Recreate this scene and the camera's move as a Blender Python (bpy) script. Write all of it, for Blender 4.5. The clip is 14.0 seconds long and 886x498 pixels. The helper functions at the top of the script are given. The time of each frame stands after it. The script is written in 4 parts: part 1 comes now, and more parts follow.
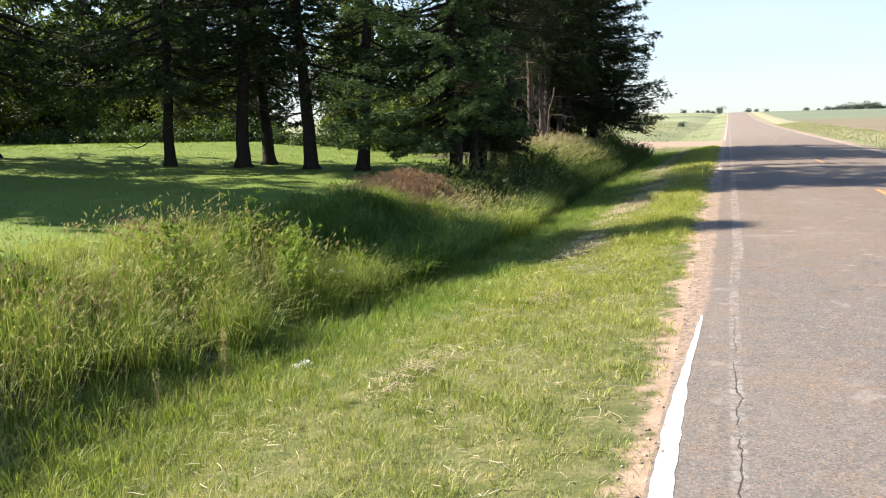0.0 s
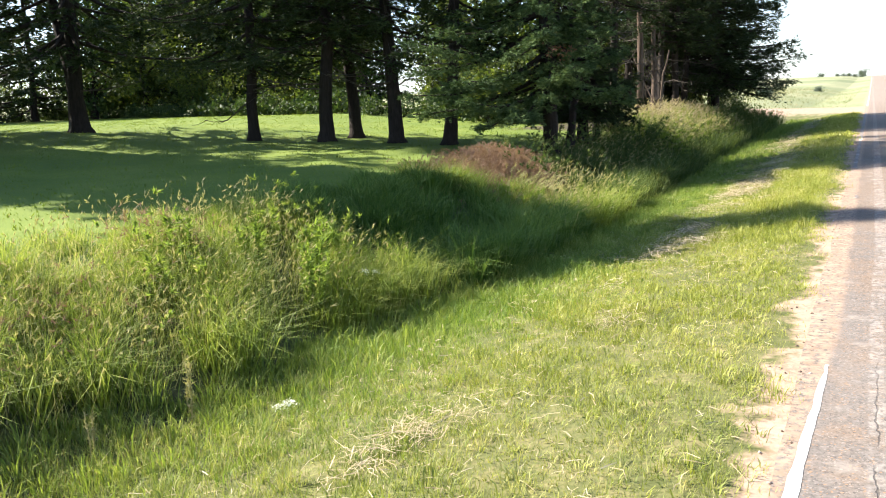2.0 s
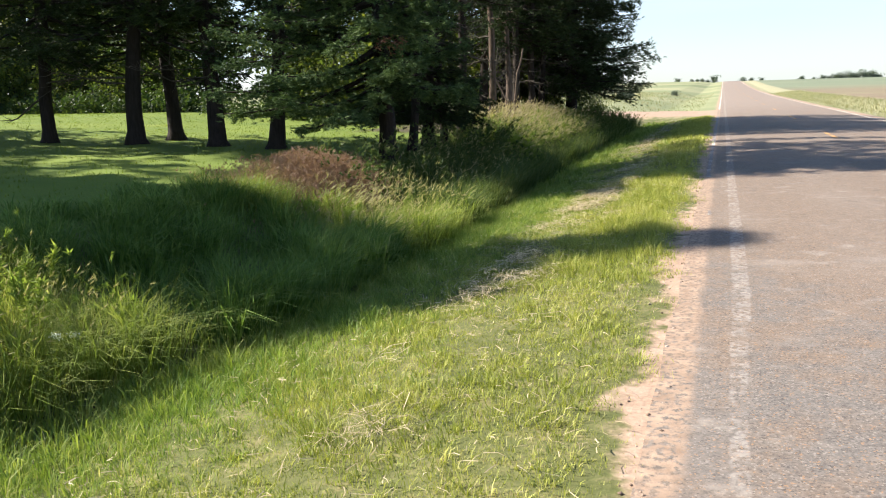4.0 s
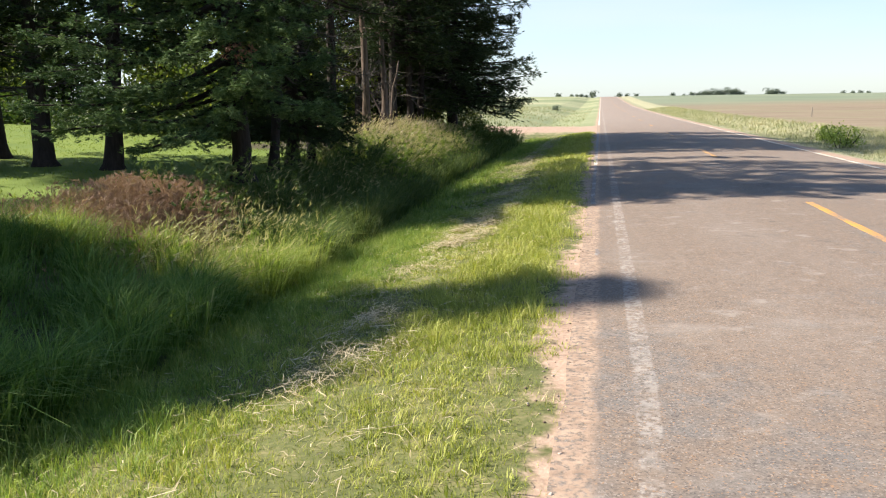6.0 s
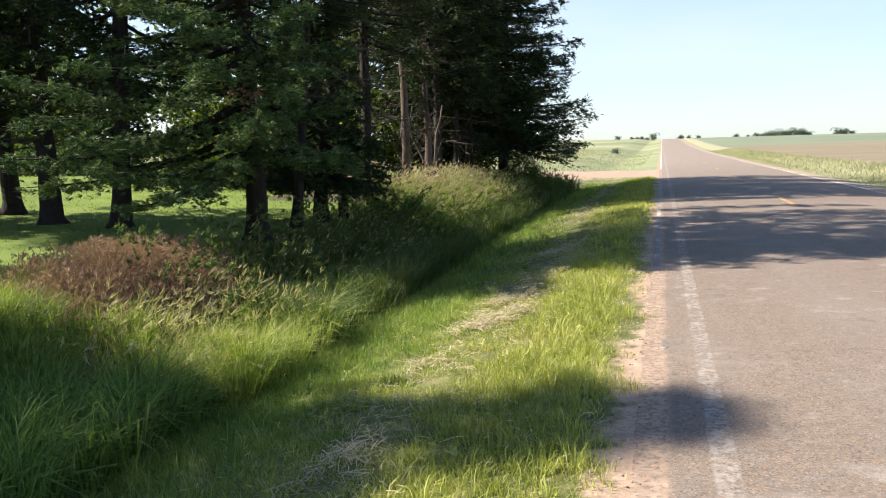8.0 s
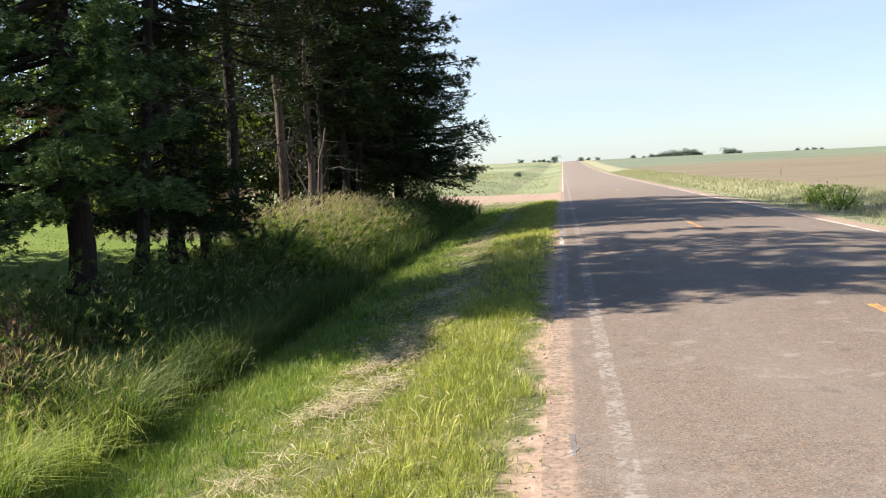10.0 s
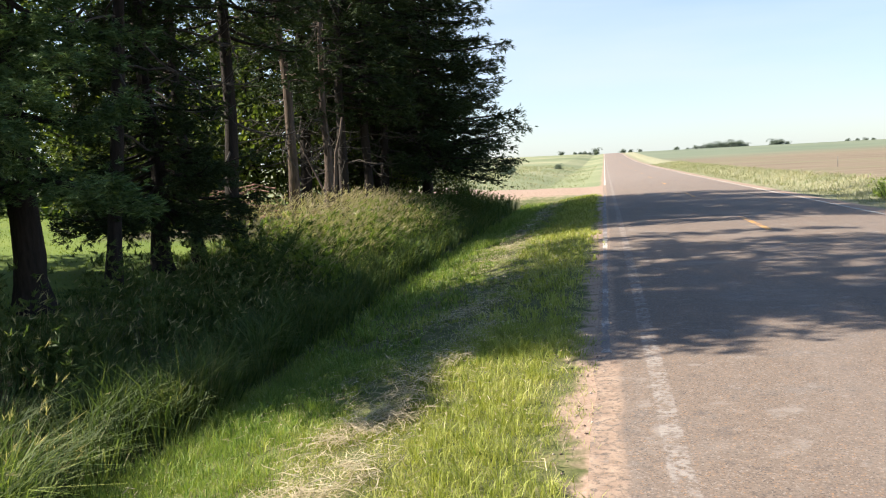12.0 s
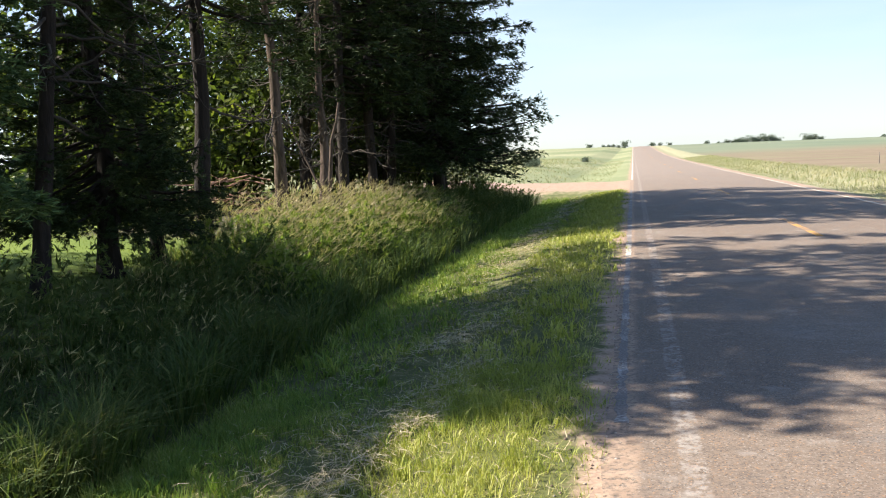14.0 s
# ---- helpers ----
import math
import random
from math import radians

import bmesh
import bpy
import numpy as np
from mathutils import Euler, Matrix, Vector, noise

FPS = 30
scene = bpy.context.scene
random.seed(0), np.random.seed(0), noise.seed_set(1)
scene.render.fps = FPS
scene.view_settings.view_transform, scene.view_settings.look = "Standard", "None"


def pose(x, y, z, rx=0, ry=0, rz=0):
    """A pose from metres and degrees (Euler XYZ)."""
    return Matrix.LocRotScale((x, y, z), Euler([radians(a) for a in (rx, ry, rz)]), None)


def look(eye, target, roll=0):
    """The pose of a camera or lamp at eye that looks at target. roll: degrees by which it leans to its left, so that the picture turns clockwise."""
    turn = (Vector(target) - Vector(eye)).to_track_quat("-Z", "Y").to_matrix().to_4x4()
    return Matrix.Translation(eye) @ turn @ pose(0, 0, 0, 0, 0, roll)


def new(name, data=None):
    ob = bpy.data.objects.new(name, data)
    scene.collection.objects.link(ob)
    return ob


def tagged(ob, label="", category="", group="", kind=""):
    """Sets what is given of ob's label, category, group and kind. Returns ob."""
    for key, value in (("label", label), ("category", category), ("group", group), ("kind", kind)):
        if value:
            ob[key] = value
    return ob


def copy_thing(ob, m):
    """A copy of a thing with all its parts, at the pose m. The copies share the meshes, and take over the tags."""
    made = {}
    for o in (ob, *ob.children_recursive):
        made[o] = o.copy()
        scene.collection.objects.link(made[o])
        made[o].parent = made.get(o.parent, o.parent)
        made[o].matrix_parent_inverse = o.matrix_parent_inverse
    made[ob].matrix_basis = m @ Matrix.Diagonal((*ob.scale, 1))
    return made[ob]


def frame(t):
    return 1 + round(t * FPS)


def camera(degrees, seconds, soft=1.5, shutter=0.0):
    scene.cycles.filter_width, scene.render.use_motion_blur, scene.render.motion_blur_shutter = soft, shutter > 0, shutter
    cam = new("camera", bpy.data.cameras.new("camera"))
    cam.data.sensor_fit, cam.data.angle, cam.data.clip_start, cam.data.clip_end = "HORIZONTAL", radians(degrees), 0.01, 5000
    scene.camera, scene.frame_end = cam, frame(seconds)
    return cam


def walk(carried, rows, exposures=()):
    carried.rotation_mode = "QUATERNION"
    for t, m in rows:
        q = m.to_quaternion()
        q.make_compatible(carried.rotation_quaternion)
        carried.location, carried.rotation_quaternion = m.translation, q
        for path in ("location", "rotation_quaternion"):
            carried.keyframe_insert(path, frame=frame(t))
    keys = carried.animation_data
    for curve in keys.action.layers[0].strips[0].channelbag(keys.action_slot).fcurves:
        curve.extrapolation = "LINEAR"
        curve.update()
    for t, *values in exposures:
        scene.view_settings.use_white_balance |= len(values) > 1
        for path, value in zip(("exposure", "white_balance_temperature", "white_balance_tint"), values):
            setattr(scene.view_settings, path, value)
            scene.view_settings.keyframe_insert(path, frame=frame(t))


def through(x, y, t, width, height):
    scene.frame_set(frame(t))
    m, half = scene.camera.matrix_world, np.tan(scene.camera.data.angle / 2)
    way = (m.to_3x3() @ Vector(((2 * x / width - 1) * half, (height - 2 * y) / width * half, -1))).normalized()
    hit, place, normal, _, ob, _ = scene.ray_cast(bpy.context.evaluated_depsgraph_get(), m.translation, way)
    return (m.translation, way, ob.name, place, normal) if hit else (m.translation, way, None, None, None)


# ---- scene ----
cam = camera(57.5, 14.0, 1.1)
PATH = [
    (0, (0.192, 0.819, 1.537), (-0.466, 2.682, 1.23), -1.4),
    (0.5, (0.156, 1.221, 1.512), (-0.573, 3.063, 1.238), -1.4),
    (1, (0.181, 1.606, 1.527), (-0.71, 3.373, 1.233), -2.1),
    (1.5, (0.184, 2.116, 1.507), (-0.912, 3.755, 1.169), -2.1),
    (2, (0.176, 2.623, 1.52), (-0.744, 4.359, 1.149), -2.2),
    (2.5, (0.188, 3.094, 1.527), (-0.779, 4.806, 1.158), -1.8),
    (3, (0.176, 3.714, 1.437), (-0.533, 5.547, 1.065), -1.6),
    (5.3, (0.126, 5.89, 1.485), (-0.448, 7.768, 1.106), -1.3),
    (5.5, (0.092, 6.016, 1.493), (-0.41, 7.917, 1.128), -1.0),
    (6, (0.074, 6.468, 1.505), (-0.302, 8.4, 1.149), -0.8),
    (6.5, (0.087, 6.906, 1.51), (-0.362, 8.825, 1.165), -0.4),
    (7, (0.023, 7.37, 1.53), (-0.463, 9.278, 1.179), -0.9),
    (7.2, (0.034, 7.552, 1.545), (-0.455, 9.462, 1.212), -1.2),
    (9.3, (0.04, 9.631, 1.529), (-0.511, 11.545, 1.353), -1.7),
    (9.5, (0.018, 9.81, 1.541), (-0.438, 11.749, 1.357), -1.9),
    (10, (0.062, 10.258, 1.534), (-0.238, 12.226, 1.342), -2.7),
    (10.5, (0.059, 10.784, 1.536), (-0.317, 12.736, 1.323), -2.2),
    (11, (0.027, 11.248, 1.551), (-0.357, 13.199, 1.343), -3.1),
    (11.5, (0.057, 11.748, 1.546), (-0.351, 13.697, 1.356), -2.7),
    (12, (0.02, 12.218, 1.535), (-0.378, 14.167, 1.33), -2.9),
    (12.5, (0.033, 12.642, 1.539), (-0.319, 14.599, 1.326), -3.3),
    (13, (0.053, 13.101, 1.539), (-0.351, 15.047, 1.321), -2.7),
    (13.5, (0.026, 13.543, 1.56), (-0.373, 15.49, 1.34), -2.1),
    (14, (0.074, 14.046, 1.533), (-0.387, 15.979, 1.309), -2.2),
]
EXPOSURES = [(0, 1.3), (0.5, 1.43), (1.0, 1.64), (1.5, 1.97), (2.0, 1.73), (2.5, 1.8), (3.0, 1.5), (5.3, 1.26), (6.5, 1.22), (7.2, 1.28), (9.5, 1.28), (10, 1.14), (10.5, 1.22), (11.5, 1.22), (12.5, 1.18), (13.2, 1.23), (14, 1.32)]
walk(cam, [(t, look(eye, target, roll)) for t, eye, target, roll in PATH], EXPOSURES)


# ---- world, sun and exposure ----
SUN_ELEVATION, SUN_HEADING = 37.0, 4.0   # degrees; heading: turn of the shadows from +x towards +y
sun_way = Vector((math.cos(radians(SUN_HEADING)) * math.cos(radians(SUN_ELEVATION)), math.sin(radians(SUN_HEADING)) * math.cos(radians(SUN_ELEVATION)), -math.sin(radians(SUN_ELEVATION))))
world = bpy.data.worlds.new("world")
scene.world = world
world.use_nodes = True
wn = world.node_tree
sky = wn.nodes.new("ShaderNodeTexSky")
sky.sky_type = "NISHITA"
sky.sun_disc = False
sky.sun_elevation = radians(SUN_ELEVATION)
sky.sun_rotation = radians(270)
sky.air_density, sky.dust_density, sky.ozone_density = 1.0, 0.4, 1.6
tint = wn.nodes.new("ShaderNodeMix")
tint.data_type, tint.blend_type = "RGBA", "MULTIPLY"
tint.inputs[0].default_value = 1.0
tint.inputs[7].default_value = (0.9, 0.985, 1.1, 1)
wn.links.new(sky.outputs[0], tint.inputs[6])
# thin high cloud
coords = wn.nodes.new("ShaderNodeTexCoord")
spread = wn.nodes.new("ShaderNodeMapping")
spread.inputs["Scale"].default_value = (1.4, 2.0, 9.0)
wisps = wn.nodes.new("ShaderNodeTexNoise")
wisps.inputs["Scale"].default_value, wisps.inputs["Detail"].default_value = 1.6, 6.0
veil = wn.nodes.new("ShaderNodeMapRange")
veil.inputs["From Min"].default_value, veil.inputs["From Max"].default_value = 0.2, 0.8
veil.inputs["To Min"].default_value, veil.inputs["To Max"].default_value = 0.2, 0.75
cloud = wn.nodes.new("ShaderNodeMix")
cloud.data_type = "RGBA"
cloud.inputs[7].default_value = (4.75, 5.3, 5.75, 1)
wn.links.new(coords.outputs["Generated"], spread.inputs[0])
wn.links.new(spread.outputs[0], wisps.inputs["Vector"])
wn.links.new(wisps.outputs["Fac"], veil.inputs["Value"])
upward = wn.nodes.new("ShaderNodeSeparateXYZ")
wn.links.new(coords.outputs["Generated"], upward.inputs[0])
fade = wn.nodes.new("ShaderNodeMapRange")
fade.interpolation_type = "SMOOTHSTEP"
fade.inputs["From Min"].default_value, fade.inputs["From Max"].default_value = 0.55, 0.15
wn.links.new(upward.outputs[2], fade.inputs["Value"])
low = wn.nodes.new("ShaderNodeMath")
low.operation = "MULTIPLY"
wn.links.new(veil.outputs[0], low.inputs[0])
wn.links.new(fade.outputs[0], low.inputs[1])
wn.links.new(low.outputs[0], cloud.inputs[0])
wn.links.new(tint.outputs[2], cloud.inputs[6])
wn.links.new(cloud.outputs[2], wn.nodes["Background"].inputs[0])
wn.nodes["Background"].inputs[1].default_value = 0.08
sun_data = bpy.data.lights.new("sun", "SUN")
sun_data.energy, sun_data.angle, sun_data.color = 5.5, radians(0.55), (1.0, 0.93, 0.82)
sun = new("sun", sun_data)
sun.matrix_world = look(-sun_way * 60, (0, 0, 0))


# ---- materials ----
def material(name, rough=0.9):
    m = bpy.data.materials.new(name)
    m.use_nodes = True
    b = m.node_tree.nodes["Principled BSDF"]
    b.inputs["Roughness"].default_value = rough
    b.inputs["Specular IOR Level"].default_value = 0.25
    return m, m.node_tree, b


def node(nt, kind, **inputs):
    n = nt.nodes.new(kind)
    for key, value in inputs.items():
        n.inputs[key.replace("_", " ")].default_value = value
    return n


def noise_of(nt, scale, detail=4.0, rough=0.55, stretch=None):
    """Noise in metres of the world, scale per metre."""
    geo = nt.nodes.new("ShaderNodeNewGeometry")
    n = node(nt, "ShaderNodeTexNoise", Scale=scale, Detail=detail, Roughness=rough)
    if stretch:
        mp = nt.nodes.new("ShaderNodeMapping")
        mp.inputs["Scale"].default_value = stretch
        nt.links.new(geo.outputs["Position"], mp.inputs[0])
        nt.links.new(mp.outputs[0], n.inputs["Vector"])
    else:
        nt.links.new(geo.outputs["Position"], n.inputs["Vector"])
    return n.outputs["Fac"]


def ramp(nt, fac, stops):
    r = nt.nodes.new("ShaderNodeValToRGB")
    while len(r.color_ramp.elements) < len(stops):
        r.color_ramp.elements.new(0.5)
    for e, (p, c) in zip(r.color_ramp.elements, stops):
        e.position = p
        e.color = (*c, 1) if len(c) == 3 else c
    nt.links.new(fac, r.inputs[0])
    return r.outputs[0]


def mix(nt, fac, a, b, blend="MIX"):
    m = nt.nodes.new("ShaderNodeMix")
    m.data_type, m.blend_type = "RGBA", blend
    for sock, v in ((m.inputs[0], fac), (m.inputs[6], a), (m.inputs[7], b)):
        if isinstance(v, (int, float)):
            sock.default_value = v
        elif isinstance(v, tuple):
            sock.default_value = (*v, 1)
        else:
            nt.links.new(v, sock)
    return m.outputs[2]


def calc(nt, op, a, b=0.0, c=0.0, clamp=False):
    m = nt.nodes.new("ShaderNodeMath")
    m.operation, m.use_clamp = op, clamp
    for sock, v in zip(m.inputs, (a, b, c)):
        if isinstance(v, (int, float)):
            sock.default_value = v
        else:
            nt.links.new(v, sock)
    return m.outputs[0]


def place(nt):
    """World x, y, z as sockets."""
    geo = nt.nodes.new("ShaderNodeNewGeometry")
    sep = nt.nodes.new("ShaderNodeSeparateXYZ")
    nt.links.new(geo.outputs["Position"], sep.inputs[0])
    return sep.outputs


def step(nt, v, lo, hi):
    """0 below lo, 1 above hi."""
    m = nt.nodes.new("ShaderNodeMapRange")
    m.interpolation_type = "SMOOTHSTEP"
    m.inputs["From Min"].default_value, m.inputs["From Max"].default_value = lo, hi
    nt.links.new(v, m.inputs["Value"])
    return m.outputs["Result"]


def bump(nt, b, height, strength, distance):
    n = node(nt, "ShaderNodeBump", Strength=strength, Distance=distance)
    nt.links.new(height, n.inputs["Height"])
    nt.links.new(n.outputs[0], b.inputs["Normal"])


def leafy(name, stops, through=0.35, rough=0.6, patch=0.6, patch_scale=0.9, gloss=0.25):
    """Leaves, blades and needles: colours by island, patches by place, light shining through."""
    m, nt, b = material(name, rough)
    geo = nt.nodes.new("ShaderNodeNewGeometry")
    big = noise_of(nt, patch_scale, 3.0)
    mid = noise_of(nt, patch_scale * 6.0, 2.0)
    spots = calc(nt, "ADD", calc(nt, "MULTIPLY", step(nt, big, 0.3, 0.7), patch * 0.55), calc(nt, "MULTIPLY", step(nt, mid, 0.34, 0.66), patch * 0.45))
    fac = calc(nt, "ADD", calc(nt, "MULTIPLY", geo.outputs["Random Per Island"], 1 - patch), spots)
    col = ramp(nt, fac, stops)
    b.inputs["Specular IOR Level"].default_value = gloss
    nt.links.new(col, b.inputs["Base Color"])
    tr = nt.nodes.new("ShaderNodeBsdfTranslucent")
    nt.links.new(mix(nt, 1.0, col, (1.0, 1.05, 0.55), "MULTIPLY"), tr.inputs[0])
    ms = nt.nodes.new("ShaderNodeMixShader")
    ms.inputs[0].default_value = through
    nt.links.new(b.outputs[0], ms.inputs[1])
    nt.links.new(tr.outputs[0], ms.inputs[2])
    nt.links.new(ms.outputs[0], nt.nodes["Material Output"].inputs[0])
    return m


MOWN = leafy("mown_grass", [(0.0, (0.13, 0.17, 0.042)), (0.4, (0.275, 0.315, 0.09)), (0.72, (0.42, 0.4, 0.155)), (0.9, (0.7, 0.57, 0.35)), (1.0, (0.76, 0.63, 0.42))], 0.35, patch=0.5)
LUSH = leafy("lush_bank_grass", [(0.0, (0.16, 0.2, 0.035)), (0.4, (0.315, 0.345, 0.065)), (0.75, (0.455, 0.445, 0.12)), (1.0, (0.62, 0.54, 0.27))], 0.3, patch=0.45)
TALL = leafy("tall_grass", [(0.0, (0.085, 0.13, 0.026)), (0.45, (0.235, 0.3, 0.062)), (0.85, (0.42, 0.44, 0.13)), (1.0, (0.6, 0.48, 0.27))], 0.42, patch=0.5)
# Dark weed green with the shelter belt's shade mixed into the colour.
SHADE_RANK = leafy("shade_toned_weed_leaf", [(0.0, (0.04, 0.07, 0.02)), (0.55, (0.1, 0.145, 0.04)), (0.9, (0.2, 0.21, 0.075)), (1.0, (0.33, 0.26, 0.14))], 0.42, patch=0.45)
WEEDS = leafy("weed_leaf", [(0.0, (0.14, 0.21, 0.04)), (0.6, (0.27, 0.35, 0.075)), (1.0, (0.42, 0.45, 0.13))], 0.5)
BANK = leafy("bank_grass", [(0.0, (0.07, 0.13, 0.022)), (0.4, (0.18, 0.27, 0.05)), (0.75, (0.33, 0.38, 0.09)), (1.0, (0.55, 0.5, 0.24))], 0.38, patch=0.45)
# Tall grass colour again, darkened to carry the tree shade over the ditch.
SHADED_TALL = leafy("shaded_tall_grass", [(0.0, (0.05, 0.1, 0.02)), (0.5, (0.125, 0.215, 0.045)), (0.88, (0.27, 0.35, 0.1)), (1.0, (0.5, 0.44, 0.26))], 0.4, patch=0.45)
SEEDHEAD = leafy("seed_head", [(0.0, (0.33, 0.3, 0.14)), (1.0, (0.6, 0.53, 0.31))], 0.4)
RUSSET = leafy("russet_seed_head", [(0.0, (0.21, 0.12, 0.085)), (0.6, (0.33, 0.205, 0.15)), (1.0, (0.42, 0.32, 0.2))], 0.3, patch=0.3)
LAWN = leafy("lawn_grass", [(0.0, (0.11, 0.17, 0.03)), (0.6, (0.175, 0.23, 0.032)), (1.0, (0.29, 0.32, 0.06))], 0.4, patch_scale=0.4)
STRAW = leafy("cut_straw", [(0.0, (0.34, 0.265, 0.16)), (0.6, (0.52, 0.425, 0.275)), (1.0, (0.68, 0.58, 0.41))], 0.2, patch=0.3)
NEEDLES = leafy("cedar_needles", [(0.0, (0.02, 0.033, 0.014)), (0.6, (0.038, 0.057, 0.021)), (1.0, (0.085, 0.105, 0.038))], 0.15, patch=0.5, patch_scale=0.8, gloss=0.1)
SPRUCE = leafy("spruce_needles", [(0.0, (0.025, 0.05, 0.021)), (0.5, (0.07, 0.115, 0.043)), (1.0, (0.23, 0.31, 0.12))], 0.12, patch=0.5, patch_scale=0.9, gloss=0.1)
LEAF = leafy("broad_leaf", [(0.0, (0.026, 0.05, 0.015)), (0.6, (0.052, 0.086, 0.024)), (1.0, (0.13, 0.16, 0.045))], 0.35, patch=0.4)
# Broad leaf again, brightened so the colour holds sunlight behind the grove.
SUNLIT_LEAF = leafy("sunlit_broad_leaf", [(0.0, (0.032, 0.052, 0.015)), (0.6, (0.1, 0.135, 0.03)), (1.0, (0.24, 0.25, 0.06))], 0.5, patch=0.5)
MEADOW = leafy("meadow_grass", [(0.0, (0.16, 0.2, 0.09)), (0.5, (0.3, 0.3, 0.16)), (1.0, (0.56, 0.48, 0.33))], 0.3, patch_scale=0.25)
# Distance haze is mixed into this leaf colour for the skyline trees.
HAZED_LEAF = leafy("hazed_leaf", [(0.0, (0.1, 0.13, 0.1)), (1.0, (0.165, 0.195, 0.145))], 0.2)
FLOWER = leafy("white_flower", [(0.0, (0.75, 0.75, 0.68)), (1.0, (0.85, 0.85, 0.8))], 0.3)
DEADNEEDLE = leafy("dead_needles", [(0.0, (0.16, 0.07, 0.045)), (1.0, (0.26, 0.13, 0.08))], 0.15)


def bark_material(name, dark, light):
    m, nt, b = material(name, 0.95)
    f = noise_of(nt, 1.0, 6.0, 0.65, (22, 22, 3.5))
    g = noise_of(nt, 1.3, 3.0)
    col = mix(nt, calc(nt, "MULTIPLY", g, 0.45), ramp(nt, f, [(0.3, dark), (0.7, light)]), tuple(0.8 * c for c in light))
    nt.links.new(col, b.inputs["Base Color"])
    bump(nt, b, f, 0.9, 0.03)
    return m


# One cedar bark in two tones: near-black for shaded trunks, paler for sunlit.
BARK = bark_material("shade_toned_bark", (0.01, 0.008, 0.0065), (0.042, 0.032, 0.026))
SUNBARK = bark_material("sunlit_toned_bark", (0.03, 0.023, 0.018), (0.16, 0.115, 0.088))
DEADWOOD = bark_material("dead_wood", (0.11, 0.095, 0.08), (0.3, 0.26, 0.22))
DEADLIMB = bark_material("dead_limb_wood", (0.035, 0.03, 0.025), (0.1, 0.085, 0.07))
RUSTWOOD = bark_material("brush_wood", (0.14, 0.075, 0.05), (0.36, 0.22, 0.16))


def ground_material():
    m, nt, b = material("earth_and_turf", 1.0)
    x, y, z = place(nt)
    n1, n2, n3 = noise_of(nt, 0.55, 5.0), noise_of(nt, 5.0, 4.0), noise_of(nt, 38.0, 3.0)
    wob = calc(nt, "ADD", calc(nt, "MULTIPLY", calc(nt, "SUBTRACT", n1, 0.5), 0.7), calc(nt, "MULTIPLY", calc(nt, "SUBTRACT", n2, 0.5), 0.55))
    wx = calc(nt, "ADD", x, wob)
    turf = ramp(nt, calc(nt, "ADD", calc(nt, "MULTIPLY", n2, 0.55), calc(nt, "MULTIPLY", n3, 0.45)), [(0.3, (0.045, 0.055, 0.02)), (0.5, (0.09, 0.1, 0.036)), (0.7, (0.22, 0.185, 0.1))])
    thatch = ramp(nt, calc(nt, "ADD", calc(nt, "MULTIPLY", n2, 0.55), calc(nt, "MULTIPLY", n3, 0.45)), [(0.3, (0.065, 0.078, 0.022)), (0.5, (0.115, 0.12, 0.042)), (0.7, (0.23, 0.195, 0.09))])
    turf = mix(nt, step(nt, wx, -3.3, -2.5), turf, thatch)
    lawn = ramp(nt, calc(nt, "ADD", calc(nt, "MULTIPLY", n1, 0.5), calc(nt, "MULTIPLY", n3, 0.5)), [(0.3, (0.085, 0.135, 0.024)), (0.55, (0.14, 0.19, 0.027)), (0.75, (0.24, 0.265, 0.06))])
    col = mix(nt, step(nt, wx, -5.6, -6.6), turf, lawn)
    # shade under the overhanging ditch grass, painted as patchy dark earth
    foot_shade = calc(nt, "MULTIPLY", step(nt, wx, -3.35, -3.65), step(nt, wx, -5.2, -4.4))
    col = mix(nt, calc(nt, "MULTIPLY", foot_shade, calc(nt, "MULTIPLY", step(nt, n1, 0.4, 0.6), 0.7)), col, (0.055, 0.05, 0.03))
    # darker mottled brown ground under the shelter belt
    belt_floor = ramp(nt, n3, [(0.3, (0.035, 0.032, 0.018)), (0.7, (0.11, 0.09, 0.05))])
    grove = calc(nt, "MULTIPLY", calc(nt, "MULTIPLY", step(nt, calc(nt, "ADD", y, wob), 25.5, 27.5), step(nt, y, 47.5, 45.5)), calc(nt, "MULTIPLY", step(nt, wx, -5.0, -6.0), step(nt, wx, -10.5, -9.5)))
    col = mix(nt, grove, col, belt_floor)
    # meadow beyond the drive, and the right verge
    mead = ramp(nt, calc(nt, "ADD", calc(nt, "MULTIPLY", noise_of(nt, 0.035, 5.0), 0.65), calc(nt, "MULTIPLY", n2, 0.35)), [(0.35, (0.15, 0.18, 0.09)), (0.5, (0.23, 0.245, 0.125)), (0.68, (0.38, 0.35, 0.22))])
    col = mix(nt, step(nt, calc(nt, "ADD", y, wob), 47.0, 49.0), col, mead)
    right = step(nt, x, 5.5, 6.0)
    verge = ramp(nt, n2, [(0.3, (0.2, 0.21, 0.11)), (0.7, (0.4, 0.355, 0.23))])
    col = mix(nt, right, col, verge)
    # the ploughed field with young crop further out
    furrow = noise_of(nt, 1.0, 5.0, 0.6, (0.05, 0.4, 0.4))
    soil = ramp(nt, furrow, [(0.3, (0.165, 0.122, 0.08)), (0.7, (0.25, 0.19, 0.128))])
    soil = mix(nt, calc(nt, "MULTIPLY", step(nt, noise_of(nt, 0.12, 5.0, 0.6, (0.4, 1.0, 1.0)), 0.45, 0.65), 0.45), soil, (0.2, 0.21, 0.1))
    crop = ramp(nt, noise_of(nt, 0.03, 4.0), [(0.3, (0.14, 0.17, 0.108)), (0.7, (0.195, 0.212, 0.135))])
